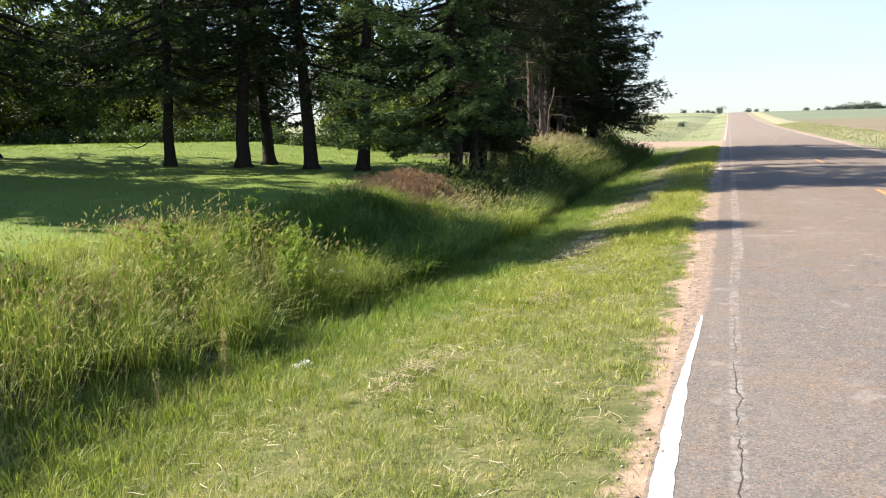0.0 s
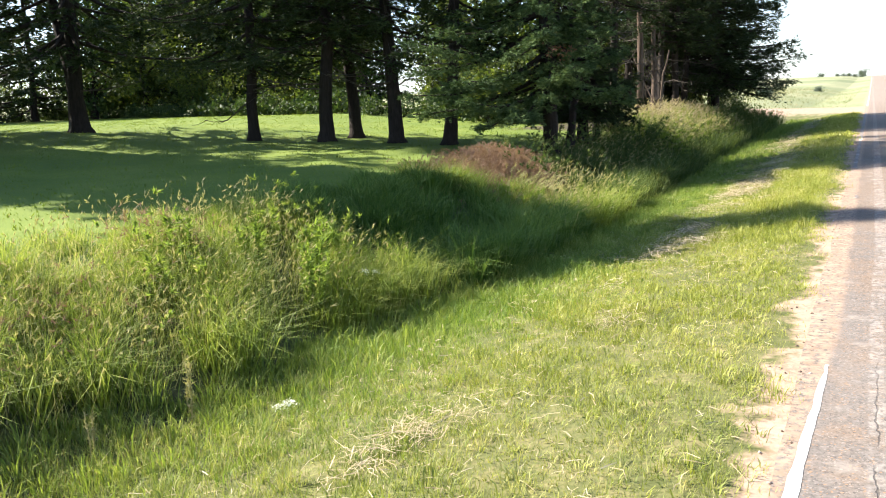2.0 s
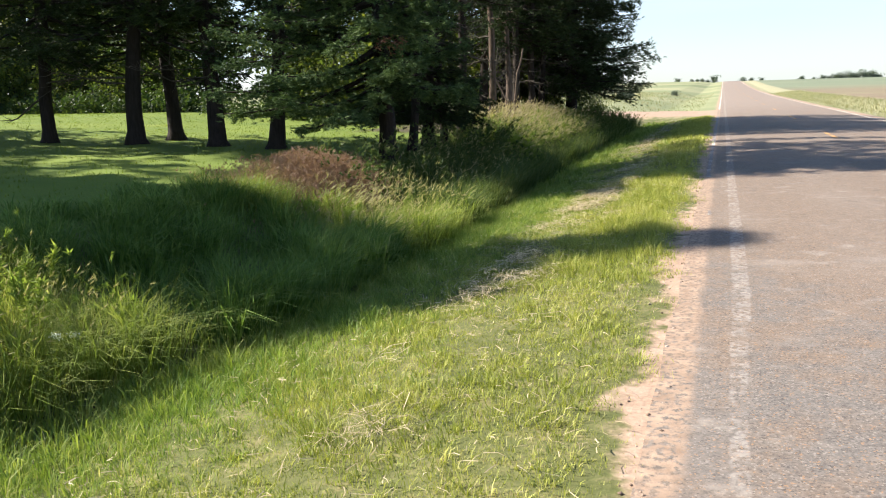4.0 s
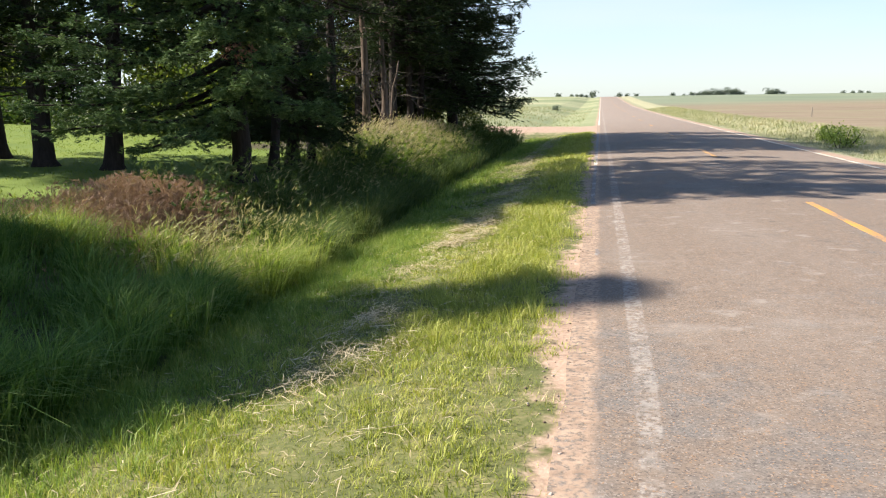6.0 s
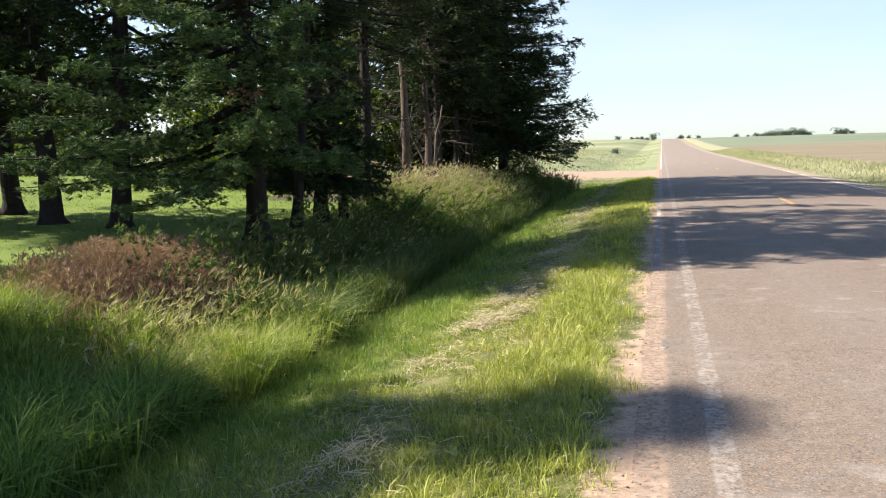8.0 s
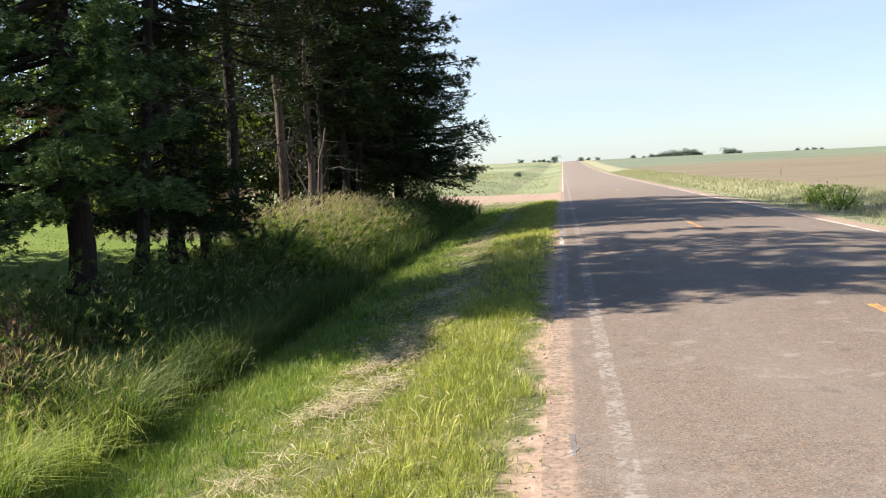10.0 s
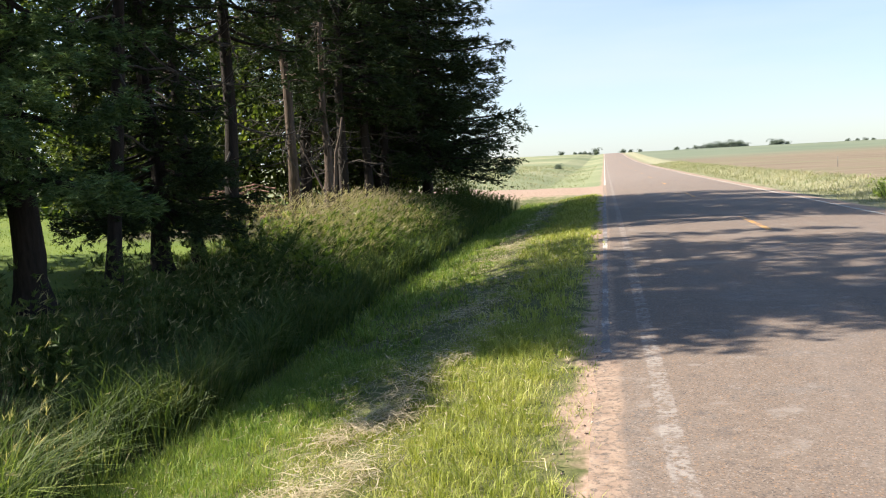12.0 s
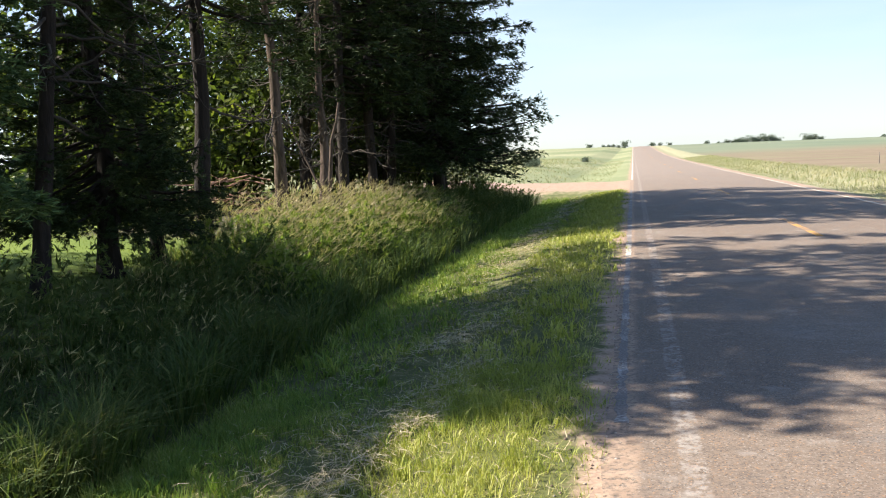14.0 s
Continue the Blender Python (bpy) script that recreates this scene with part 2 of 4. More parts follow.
    far = step(nt, calc(nt, "ADD", calc(nt, "ADD", y, calc(nt, "MULTIPLY", x, -0.5)), calc(nt, "MULTIPLY", wob, 12.0)), 125.0, 200.0)
    field = mix(nt, far, soil, crop)
    col = mix(nt, step(nt, calc(nt, "ADD", x, calc(nt, "MULTIPLY", wob, 1.0)), 10.5, 11.5), col, field)
    # sandy shoulder and drive
    sand = ramp(nt, calc(nt, "ADD", calc(nt, "MULTIPLY", n2, 0.5), calc(nt, "MULTIPLY", n3, 0.5)), [(0.3, (0.25, 0.165, 0.115)), (0.5, (0.36, 0.25, 0.18)), (0.72, (0.46, 0.34, 0.255))])
    sh_l = calc(nt, "MULTIPLY", step(nt, wx, -0.3, -0.14), step(nt, x, 2.0, 1.0))
    sh_r = calc(nt, "MULTIPLY", step(nt, wx, 6.75, 6.45), step(nt, x, 4.0, 5.0))
    wy = calc(nt, "ADD", y, calc(nt, "MULTIPLY", wob, 2.0))
    dr = calc(nt, "MULTIPLY", calc(nt, "MULTIPLY", step(nt, wy, 47.6, 48.6), step(nt, wy, 58.2, 57.0)), calc(nt, "MULTIPLY", step(nt, x, 2.0, 1.0), step(nt, wx, -12.0, -10.0)))
    col = mix(nt, calc(nt, "MAXIMUM", calc(nt, "MAXIMUM", sh_l, sh_r), dr), col, sand)
    nt.links.new(col, b.inputs["Base Color"])
    bump(nt, b, calc(nt, "ADD", n2, calc(nt, "MULTIPLY", n3, 0.6)), 0.35, 0.03)
    return m


def asphalt_material():
    m, nt, b = material("worn_chip_seal", 0.88)
    x, y, z = place(nt)
    grit = node(nt, "ShaderNodeTexVoronoi", Scale=120.0)
    geo = nt.nodes.new("ShaderNodeNewGeometry")
    nt.links.new(geo.outputs["Position"], grit.inputs["Vector"])
    sep = nt.nodes.new("ShaderNodeSeparateColor")
    nt.links.new(grit.outputs["Color"], sep.inputs[0])
    grain = noise_of(nt, 55.0, 5.0, 0.7)
    red = ramp(nt, grain, [(0.3, (0.125, 0.094, 0.073)), (0.5, (0.185, 0.14, 0.108)), (0.68, (0.25, 0.19, 0.145))])
    grey = ramp(nt, grain, [(0.3, (0.1, 0.088, 0.079)), (0.5, (0.155, 0.136, 0.122)), (0.68, (0.22, 0.195, 0.175))])
    # grey binder and reddish gravel in uneven patches, redder as y grows
    patch = calc(nt, "ADD", calc(nt, "MULTIPLY", noise_of(nt, 3.4, 5.0, 0.65), 0.55), calc(nt, "MULTIPLY", noise_of(nt, 0.5, 3.0), 0.45))
    redder = calc(nt, "MULTIPLY", step(nt, y, 6.0, 15.0), 0.16)
    col = mix(nt, step(nt, calc(nt, "ADD", patch, redder), 0.46, 0.64), grey, red)
    mottle = noise_of(nt, 13.0, 5.0, 0.7)
    col = mix(nt, calc(nt, "MULTIPLY", step(nt, mottle, 0.52, 0.7), 0.4), col, (0.28, 0.23, 0.19))
    col = mix(nt, calc(nt, "MULTIPLY", step(nt, mottle, 0.48, 0.3), 0.4), col, (0.09, 0.077, 0.068))
    # grazing-light paleness painted into the far road colour, growing with y
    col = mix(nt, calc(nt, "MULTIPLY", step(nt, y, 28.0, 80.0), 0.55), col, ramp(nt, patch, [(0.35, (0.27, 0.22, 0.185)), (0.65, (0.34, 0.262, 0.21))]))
    # pale and rusty chips standing out singly
    col = mix(nt, calc(nt, "MULTIPLY", step(nt, sep.outputs[0], 0.9, 0.97), 0.5), col, (0.36, 0.31, 0.26))
    col = mix(nt, calc(nt, "MULTIPLY", step(nt, sep.outputs[1], 0.93, 0.97), 0.6), col, (0.36, 0.2, 0.1))
    col = mix(nt, calc(nt, "MULTIPLY", step(nt, sep.outputs[2], 0.88, 0.95), 0.6), col, (0.06, 0.052, 0.048))
    wear = noise_of(nt, 0.9, 6.0, 0.6, (1.0, 0.22, 1.0))
    blot = noise_of(nt, 2.6, 5.0, 0.62)
    col = mix(nt, calc(nt, "MULTIPLY", step(nt, wear, 0.45, 0.72), 0.35), col, (0.24, 0.2, 0.17))
    col = mix(nt, calc(nt, "MULTIPLY", step(nt, blot, 0.58, 0.7), 0.45), col, (0.33, 0.29, 0.25))
    scuff = noise_of(nt, 0.55, 6.0, 0.68, (0.6, 1.2, 1.0))
    col = mix(nt, calc(nt, "MULTIPLY", step(nt, scuff, 0.56, 0.72), 0.45), col, (0.3, 0.262, 0.228))
    col = mix(nt, calc(nt, "MULTIPLY", step(nt, blot, 0.4, 0.27), 0.5), col, (0.085, 0.077, 0.074))
    # pale seam beside the edge with a crack down its middle
    wig = calc(nt, "MULTIPLY", calc(nt, "SUBTRACT", noise_of(nt, 2.3, 5.0, 0.65), 0.5), 0.12)
    further = step(nt, y, 8.0, 11.0)
    middle = calc(nt, "ADD", 0.28, calc(nt, "MULTIPLY", further, 0.06))
    sx = calc(nt, "ABSOLUTE", calc(nt, "SUBTRACT", calc(nt, "ADD", x, calc(nt, "MULTIPLY", wig, 0.4)), middle))
    fine = noise_of(nt, 26.0, 4.0)
    seam = calc(nt, "MULTIPLY", step(nt, calc(nt, "SUBTRACT", sx, calc(nt, "MULTIPLY", further, 0.025)), 0.045, 0.025), step(nt, fine, 0.36, 0.62))
    col = mix(nt, calc(nt, "MULTIPLY", seam, calc(nt, "MULTIPLY", step(nt, noise_of(nt, 5.0, 4.0), 0.3, 0.6), 0.55)), col, (0.38, 0.345, 0.31))
    cx = calc(nt, "ABSOLUTE", calc(nt, "SUBTRACT", calc(nt, "ADD", x, calc(nt, "MULTIPLY", wig, 1.3)), 0.285))
    crack = calc(nt, "MULTIPLY", step(nt, cx, 0.006, 0.002), calc(nt, "MULTIPLY", step(nt, noise_of(nt, 0.9, 2.0), 0.36, 0.46), step(nt, y, 8.2, 5.6)))
    # thin cross cracks
    yy = calc(nt, "ADD", calc(nt, "ADD", y, calc(nt, "MULTIPLY", wig, 4.0)), calc(nt, "MULTIPLY", noise_of(nt, 0.45, 3.0), 2.2))
    cyc = calc(nt, "ABSOLUTE", calc(nt, "SUBTRACT", calc(nt, "FRACT", calc(nt, "MULTIPLY", yy, 0.16)), 0.5))
    cross = calc(nt, "MULTIPLY", step(nt, cyc, 0.0016, 0.0006), step(nt, fine, 0.35, 0.45))
    cracks = calc(nt, "MAXIMUM", crack, calc(nt, "MULTIPLY", cross, 0.4))
    col = mix(nt, calc(nt, "MULTIPLY", cracks, 0.8), col, (0.05, 0.045, 0.04))
    # sand blown on to the edge
    creep = node(nt, "ShaderNodeMapRange", From_Min=4.9, From_Max=8.0, To_Min=-0.085, To_Max=0.08)
    nt.links.new(y, creep.inputs["Value"])
    over = calc(nt, "SUBTRACT", calc(nt, "ADD", x, calc(nt, "MULTIPLY", wig, calc(nt, "ADD", 0.25, further))), creep.outputs[0])
    sand = step(nt, calc(nt, "ADD", over, calc(nt, "MULTIPLY", calc(nt, "SUBTRACT", fine, 0.5), 0.1)), 0.035, -0.03)
    col = mix(nt, calc(nt, "MULTIPLY", sand, step(nt, fine, 0.36, 0.56)), col, ramp(nt, noise_of(nt, 9.0, 4.0), [(0.3, (0.25, 0.17, 0.12)), (0.7, (0.4, 0.29, 0.21))]))
    nt.links.new(col, b.inputs["Base Color"])
    h = calc(nt, "SUBTRACT", calc(nt, "MULTIPLY", grain, 1.2), calc(nt, "MULTIPLY", cracks, 1.5))
    bump(nt, b, h, 0.5, 0.006)
    return m


def paint_material(name, colour, keep_lo, keep_hi):
    """Worn road paint: flakes off to the chip seal below."""
    m, nt, b = material(name, 0.7)
    x, y, z = place(nt)
    n = calc(nt, "ADD", calc(nt, "MULTIPLY", noise_of(nt, 1.6, 5.0, 0.6), 0.6), calc(nt, "MULTIPLY", noise_of(nt, 45.0, 3.0), 0.4))
    keep = step(nt, n, keep_lo, keep_hi)
    road_col = ramp(nt, noise_of(nt, 60.0, 2.0), [(0.3, (0.11, 0.095, 0.09)), (0.7, (0.24, 0.2, 0.175))])
    nt.links.new(mix(nt, keep, road_col, colour), b.inputs["Base Color"])
    return m


def stone_material():
    m, nt, b = material("pebble", 0.9)
    geo = nt.nodes.new("ShaderNodeNewGeometry")
    nt.links.new(ramp(nt, geo.outputs["Random Per Island"], [(0.0, (0.1, 0.07, 0.055)), (0.5, (0.27, 0.19, 0.14)), (1.0, (0.5, 0.43, 0.36))]), b.inputs["Base Color"])
    return m


STONE = stone_material()
GROUND = ground_material()
ASPHALT = asphalt_material()
WHITE = paint_material("white_road_paint", (0.66, 0.65, 0.62), 0.3, 0.4)
WORN_WHITE = paint_material("worn_white_road_paint", (0.46, 0.43, 0.4), 0.48, 0.66)
PALE_LINE = paint_material("dusty_road_paint", (0.6, 0.53, 0.44), 0.38, 0.55)
YELLOW = paint_material("yellow_road_paint", (0.6, 0.29, 0.05), 0.4, 0.6)


# ---- mesh helpers ----
def soup(name, verts, faces, mat, parent=None, label=""):
    """One mesh object from arrays of vertices and triangles."""
    verts, faces = np.asarray(verts, np.float32).reshape(-1, 3), np.asarray(faces, np.int32).reshape(-1, 3)
    me = bpy.data.meshes.new(name)
    me.vertices.add(len(verts))
    me.vertices.foreach_set("co", verts.ravel())
    me.loops.add(faces.size)
    me.loops.foreach_set("vertex_index", faces.ravel())
    me.polygons.add(len(faces))
    me.polygons.foreach_set("loop_start", np.arange(0, faces.size, 3, dtype=np.int32))
    me.update(calc_edges=True)
    me.materials.append(mat)
    ob = new(name, me)
    if parent:
        ob.parent = parent
    if label:
        ob["label"] = label
    return ob


def flat(ob):
    ob.data.polygons.foreach_set("use_smooth", np.zeros(len(ob.data.polygons), bool))
    return ob


def smooth(ob):
    ob.data.polygons.foreach_set("use_smooth", np.ones(len(ob.data.polygons), bool))
    return ob


def tube(points, radii, sides=7, rough=0.0, rng=None):
    """Vertices and triangles of a tapered tube along points."""
    p = np.asarray(points, float)
    d = np.gradient(p, axis=0)
    d /= np.linalg.norm(d, axis=1)[:, None] + 1e-9
    ref = np.where(np.abs(d[:, 2:3]) > 0.9, np.array([[1.0, 0, 0]]), np.array([[0, 0, 1.0]]))
    u = np.cross(d, ref)
    u /= np.linalg.norm(u, axis=1)[:, None] + 1e-9
    w = np.cross(d, u)
    a = np.linspace(0, 2 * np.pi, sides, endpoint=False)
    r = np.asarray(radii, float)[:, None] * np.ones((1, sides))
    if rough and rng is not None:
        r *= 1 + rough * rng.standard_normal((1, sides)) * 0.6 + rough * rng.standard_normal(r.shape) * 0.5
    v = p[:, None] + r[:, :, None] * (np.cos(a)[None, :, None] * u[:, None] + np.sin(a)[None, :, None] * w[:, None])
    k = len(p)
    i, j = np.meshgrid(np.arange(k - 1), np.arange(sides), indexing="ij")
    a0, a1 = i * sides + j, i * sides + (j + 1) % sides
    b0, b1 = a0 + sides, a1 + sides
    f = np.concatenate([np.stack([a0, a1, b1], -1).reshape(-1, 3), np.stack([a0, b1, b0], -1).reshape(-1, 3)])
    cap = np.array([[(k - 1) * sides, (k - 1) * sides + j, (k - 1) * sides + j + 1] for j in range(1, sides - 1)])
    return v.reshape(-1, 3), np.concatenate([f, cap])


def joined(pieces):
    vs, fs, n = [], [], 0
    for v, f in pieces:
        vs.append(v)
        fs.append(np.asarray(f) + n)
        n += len(v)
    return np.concatenate(vs), np.concatenate(fs)


def unit(v):
    return v / (np.linalg.norm(v, axis=-1, keepdims=True) + 1e-9)


def slivers(rng, centres, ways, count, length, width, spread):
    """Thin pointed triangles that fan out from each centre."""
    c = np.repeat(centres, count, 0)
    w = unit(np.repeat(ways, count, 0) + spread * rng.standard_normal((len(c), 3)))
    side = unit(np.cross(w, rng.standard_normal(w.shape)))
    ln = length * rng.uniform(0.6, 1.25, (len(c), 1))
    wd = width * rng.uniform(0.7, 1.3, (len(c), 1))
    a = c - 0.15 * w * ln
    v = np.stack([a - side * wd * 0.5, a + side * wd * 0.5, a + w * ln], 1)
    return v.reshape(-1, 3), np.arange(len(c) * 3).reshape(-1, 3)


def sprays(rng, centres, ways, count, length, width, spread):
    """Feathered evergreen sprays: narrow pointed pieces set in a herringbone along each twig."""
    c = np.repeat(centres, count, 0)
    w = np.repeat(ways, count, 0)
    side = unit(np.cross(w, np.array([0, 0, 1.0]) + 0.35 * rng.standard_normal(w.shape)))
    sign = np.where(np.arange(len(c)) % 2, 1.0, -1.0)[:, None]
    way = unit(w * rng.uniform(0.5, 1.1, (len(c), 1)) + side * sign * rng.uniform(0.1, 1.0, (len(c), 1)) + spread * rng.standard_normal(w.shape))
    flat = unit(np.cross(np.cross(way, side + 0.6 * rng.standard_normal(w.shape)), way))
    ln = length * rng.uniform(0.6, 1.25, (len(c), 1))
    wd = width * rng.uniform(0.7, 1.3, (len(c), 1))
    a = c - 0.15 * way * ln + 0.012 * rng.standard_normal(c.shape)
    v = np.stack([a - flat * wd * 0.5, a + flat * wd * 0.5, a + way * ln], 1)
    return v.reshape(-1, 3), np.arange(len(c) * 3).reshape(-1, 3)


def leaves(rng, centres, count, size, spread, flat=0.5):
    """Pointed oval leaves scattered about each centre."""
    c = np.repeat(centres, count, 0) + spread * rng.standard_normal((len(centres) * count, 3))
    nrm = unit(rng.standard_normal(c.shape) + np.array([0, 0, flat * 2]))
    u = unit(np.cross(nrm, rng.standard_normal(c.shape)))
    w = np.cross(nrm, u)
    s = size * rng.uniform(0.6, 1.35, (len(c), 1))
    v = np.stack([c - u * s * 0.5, c - w * s * 0.3, c + u * s * 0.5 + nrm * s * -0.1, c + w * s * 0.3], 1)
    base = np.arange(len(c))[:, None] * 4
    return v.reshape(-1, 3), np.concatenate([base + [0, 1, 2], base + [0, 2, 3]])


def blades(rng, xy, foot, height, width, lean, bow=(0.0, 0.0), tuft=0.0):
    """Bent grass blades of three triangles each."""
    n = len(xy)
    az = rng.uniform(0, 2 * np.pi, n)
    side = np.stack([np.cos(az), np.sin(az), np.zeros(n)], 1)
    out = np.stack([-np.sin(az), np.cos(az), np.zeros(n)], 1) * (lean * rng.uniform(0.2, 1.3, n))[:, None]
    out[:, 0] += (bow[0] + tuft * lumpy(xy[:, 0], xy[:, 1], 2.6, 1.0)) * rng.uniform(0.5, 1.2, n)
    out[:, 1] += (bow[1] + tuft * lumpy(xy[:, 1], xy[:, 0], 2.9, 4.0)) * rng.uniform(0.5, 1.2, n)
    h = (height * rng.uniform(0.4, 1.25, n))[:, None]
    w = (width * rng.uniform(0.6, 1.4, n))[:, None]
    p0 = np.concatenate([xy, foot[:, None]], 1)
    up = np.array([[0, 0, 1.0]])
    p1 = p0 + up * h * 0.55 + out * h * 0.3
    p2 = p0 + up * h * (1 - 0.25 * np.linalg.norm(out, axis=1, keepdims=True)) + out * h
    v = np.stack([p0 - side * w * 0.5, p0 + side * w * 0.5, p1 - side * w * 0.42, p1 + side * w * 0.42, p2], 1)
    base = np.arange(n)[:, None] * 5
    return v.reshape(-1, 3), np.concatenate([base + [0, 1, 3], base + [0, 3, 2], base + [2, 3, 4]])


def short_blades(rng, xy, foot, height, width, lean):
    """Single-triangle blades of mown turf."""
    n = len(xy)
    az = rng.uniform(0, 2 * np.pi, n)
    side = np.stack([np.cos(az), np.sin(az), np.zeros(n)], 1)
    out = rng.standard_normal((n, 3)) * lean
    out[:, 2] = 1
    h = (height * rng.uniform(0.5, 1.3, n))[:, None]
    w = (width * rng.uniform(0.7, 1.3, n))[:, None]
    p0 = np.concatenate([xy, foot[:, None]], 1)
    v = np.stack([p0 - side * w * 0.5, p0 + side * w * 0.5, p0 + unit(out) * h], 1)
    return v.reshape(-1, 3), np.arange(n * 3).reshape(-1, 3)


def lumpy(x, y, scale, seed=0.0):
    """Cheap smooth variation, about -1 to 1."""
    return (np.sin(x * 1.7 * scale + 1.3 * np.sin(y * 1.1 * scale + seed)) + np.sin(y * 2.3 * scale + 1.7 * np.sin(x * 0.9 * scale - seed)) + np.sin((x + y) * 3.1 * scale + seed * 2)) / 3


def soft_step(v, lo, hi):
    t = np.clip((v - lo) / (hi - lo), 0, 1)
    return t * t * (3 - 2 * t)


# ---- the lie of the land ----
def rise(y):
    return np.interp(y, [-100, 70, 120, 170, 230, 280, 330, 420, 700, 4000], [0, 0, 0.12, 0.45, 1.25, 2.15, 2.95, 3.35, 4.1, 6.0])


def ground_z(x, y):
    x, y = np.asarray(x, float), np.asarray(y, float)
    near = np.interp(x, [-4000, -60, -39, -21, -14.5, -11, -9, -7, -6, -5.2, -4.4, -3.8, -3.2, -2.0, -1.4, -0.7, -0.3, 0.0, 3.0, 5.97, 6.4, 7.2, 8.2, 9.2, 11, 40, 4000],
                     [1.0, 0.95, 0.92, 0.92, 0.55, 0.41, 0.385, 0.3, 0.15, -0.1, -0.42, -0.55, -0.5, -0.27, -0.14, -0.045, -0.012, -0.005, 0.02, -0.005, -0.02, -0.12, -0.16, 0.0, 0.08, 0.1, 0.1])
    far = np.interp(x, [-4000, -60, -12, -8, -5.5, -4, -2.5, -1.0, -0.3, 0.0, 3.0, 5.97, 6.4, 7.2, 8.2, 9.2, 11, 40, 4000],
                    [0.4, 0.4, 0.3, 0.2, -0.15, -0.4, -0.3, -0.06, -0.012, -0.005, 0.02, -0.005, -0.02, -0.12, -0.16, 0.0, 0.08, 0.1, 0.1])
    z = near + (far - near) * soft_step(y, 43, 50)
    drive = soft_step(y, 46.5, 48.5) * soft_step(y, 59.5, 57.0) * soft_step(x, 0.6, -0.2)
    z = z + (np.maximum(z, -0.03 - 0.004 * x) - z) * drive
    off = np.maximum(soft_step(x, -0.3, -1.2), soft_step(x, 6.4, 7.4))
    return z + rise(y) + off * (0.03 * lumpy(x, y, 1.1) + 0.015 * lumpy(x, y, 4.3, 2.0))


def grid_lines(parts):
    return np.concatenate([np.arange(a, b, s) for a, b, s in parts])


gx = grid_lines([(-3000, -300, 300), (-300, -60, 20), (-60, -24, 2), (-24, -8, 0.5), (-8, -0.6, 0.18), (-0.6, 0.0, 0.06), (0.0, 6.0, 0.5), (6.0, 11.0, 0.25), (11.0, 30, 2), (30, 300, 15), (300, 3001, 300)])
gy = grid_lines([(-300, -20, 28), (-20, 0, 1.0), (0, 24, 0.3), (24, 64, 0.6), (64, 130, 2.2), (130, 480, 10), (480, 1500, 60), (1500, 4001, 250)])
X, Y = np.meshgrid(gx, gy)
V = np.stack([X, Y, ground_z(X, Y)], -1).reshape(-1, 3)
ii, jj = np.meshgrid(np.arange(len(gy) - 1), np.arange(len(gx) - 1), indexing="ij")
q = (ii * len(gx) + jj).ravel()
F = np.concatenate([np.stack([q, q + 1, q + len(gx) + 1], 1), np.stack([q, q + len(gx) + 1, q + len(gx)], 1)])
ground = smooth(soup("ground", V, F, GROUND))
tagged(ground, "grassy verge, ditch, lawn and fields in one rolling sheet", "ground", kind="structure")


def road_z(x, y):
    return 0.06 * (1 - ((x - 2.985) / 2.985) ** 2) + rise(y)


def strip(name, x0, x1, y0, y1, lift, mat, nx=3, dy=2.0, ragged=0.0, seed=1, sides=None):
    """A strip with thickness that follows the road's crown."""
    rng = np.random.default_rng(seed)
    ys = np.append(np.arange(y0, y1, dy), y1)
    xs = np.linspace(x0, x1, nx)
    a, b = np.meshgrid(xs, ys)
    a = a.copy()
    if sides:
        left, right = sides(ys)
        a = left[:, None] + (right - left)[:, None] * np.linspace(0, 1, nx)[None]
    if ragged:
        a[:, 0] += ragged * rng.standard_normal(len(ys))
        a[:, -1] += ragged * rng.standard_normal(len(ys))
    top = np.stack([a, b, road_z(a, b) + lift], -1)
    low = top.copy()
    low[..., 2] -= 0.05 if lift == 0 else lift + 0.004
    v = np.concatenate([top.reshape(-1, 3), low.reshape(-1, 3)])
    k, n = len(ys), nx
    i, j = np.meshgrid(np.arange(k - 1), np.arange(n - 1), indexing="ij")
    q = (i * n + j).ravel()
    f = [np.stack([q, q + 1, q + n + 1], 1), np.stack([q, q + n + 1, q + n], 1)]
    o = k * n
    r = np.arange(k - 1)
    for c, flip in ((0, False), (n - 1, True)):
        e0, e1 = r * n + c, (r + 1) * n + c
        quad = [np.stack([e0, e1, e1 + o], 1), np.stack([e0, e1 + o, e0 + o], 1)]
        f += [g[:, ::-1] for g in quad] if flip else quad
    for rr, flip in ((0, True), (k - 1, False)):
        c = np.arange(n - 1)
        e0, e1 = rr * n + c, rr * n + c + 1
        quad = [np.stack([e0, e1, e1 + o], 1), np.stack([e0, e1 + o, e0 + o], 1)]
        f += [g[:, ::-1] for g in quad] if flip else quad
    return flat(soup(name, v, np.concatenate(f), mat))


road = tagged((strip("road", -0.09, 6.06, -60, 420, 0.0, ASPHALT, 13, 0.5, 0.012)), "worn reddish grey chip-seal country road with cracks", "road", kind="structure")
def first_line(ys):
    """The near edge line narrows where sand has crept over it."""
    return np.interp(ys, [4.9, 7.3], [-0.075, 0.03]), np.interp(ys, [4.0, 5.7, 7.3], [0.02, 0.012, 0.048])


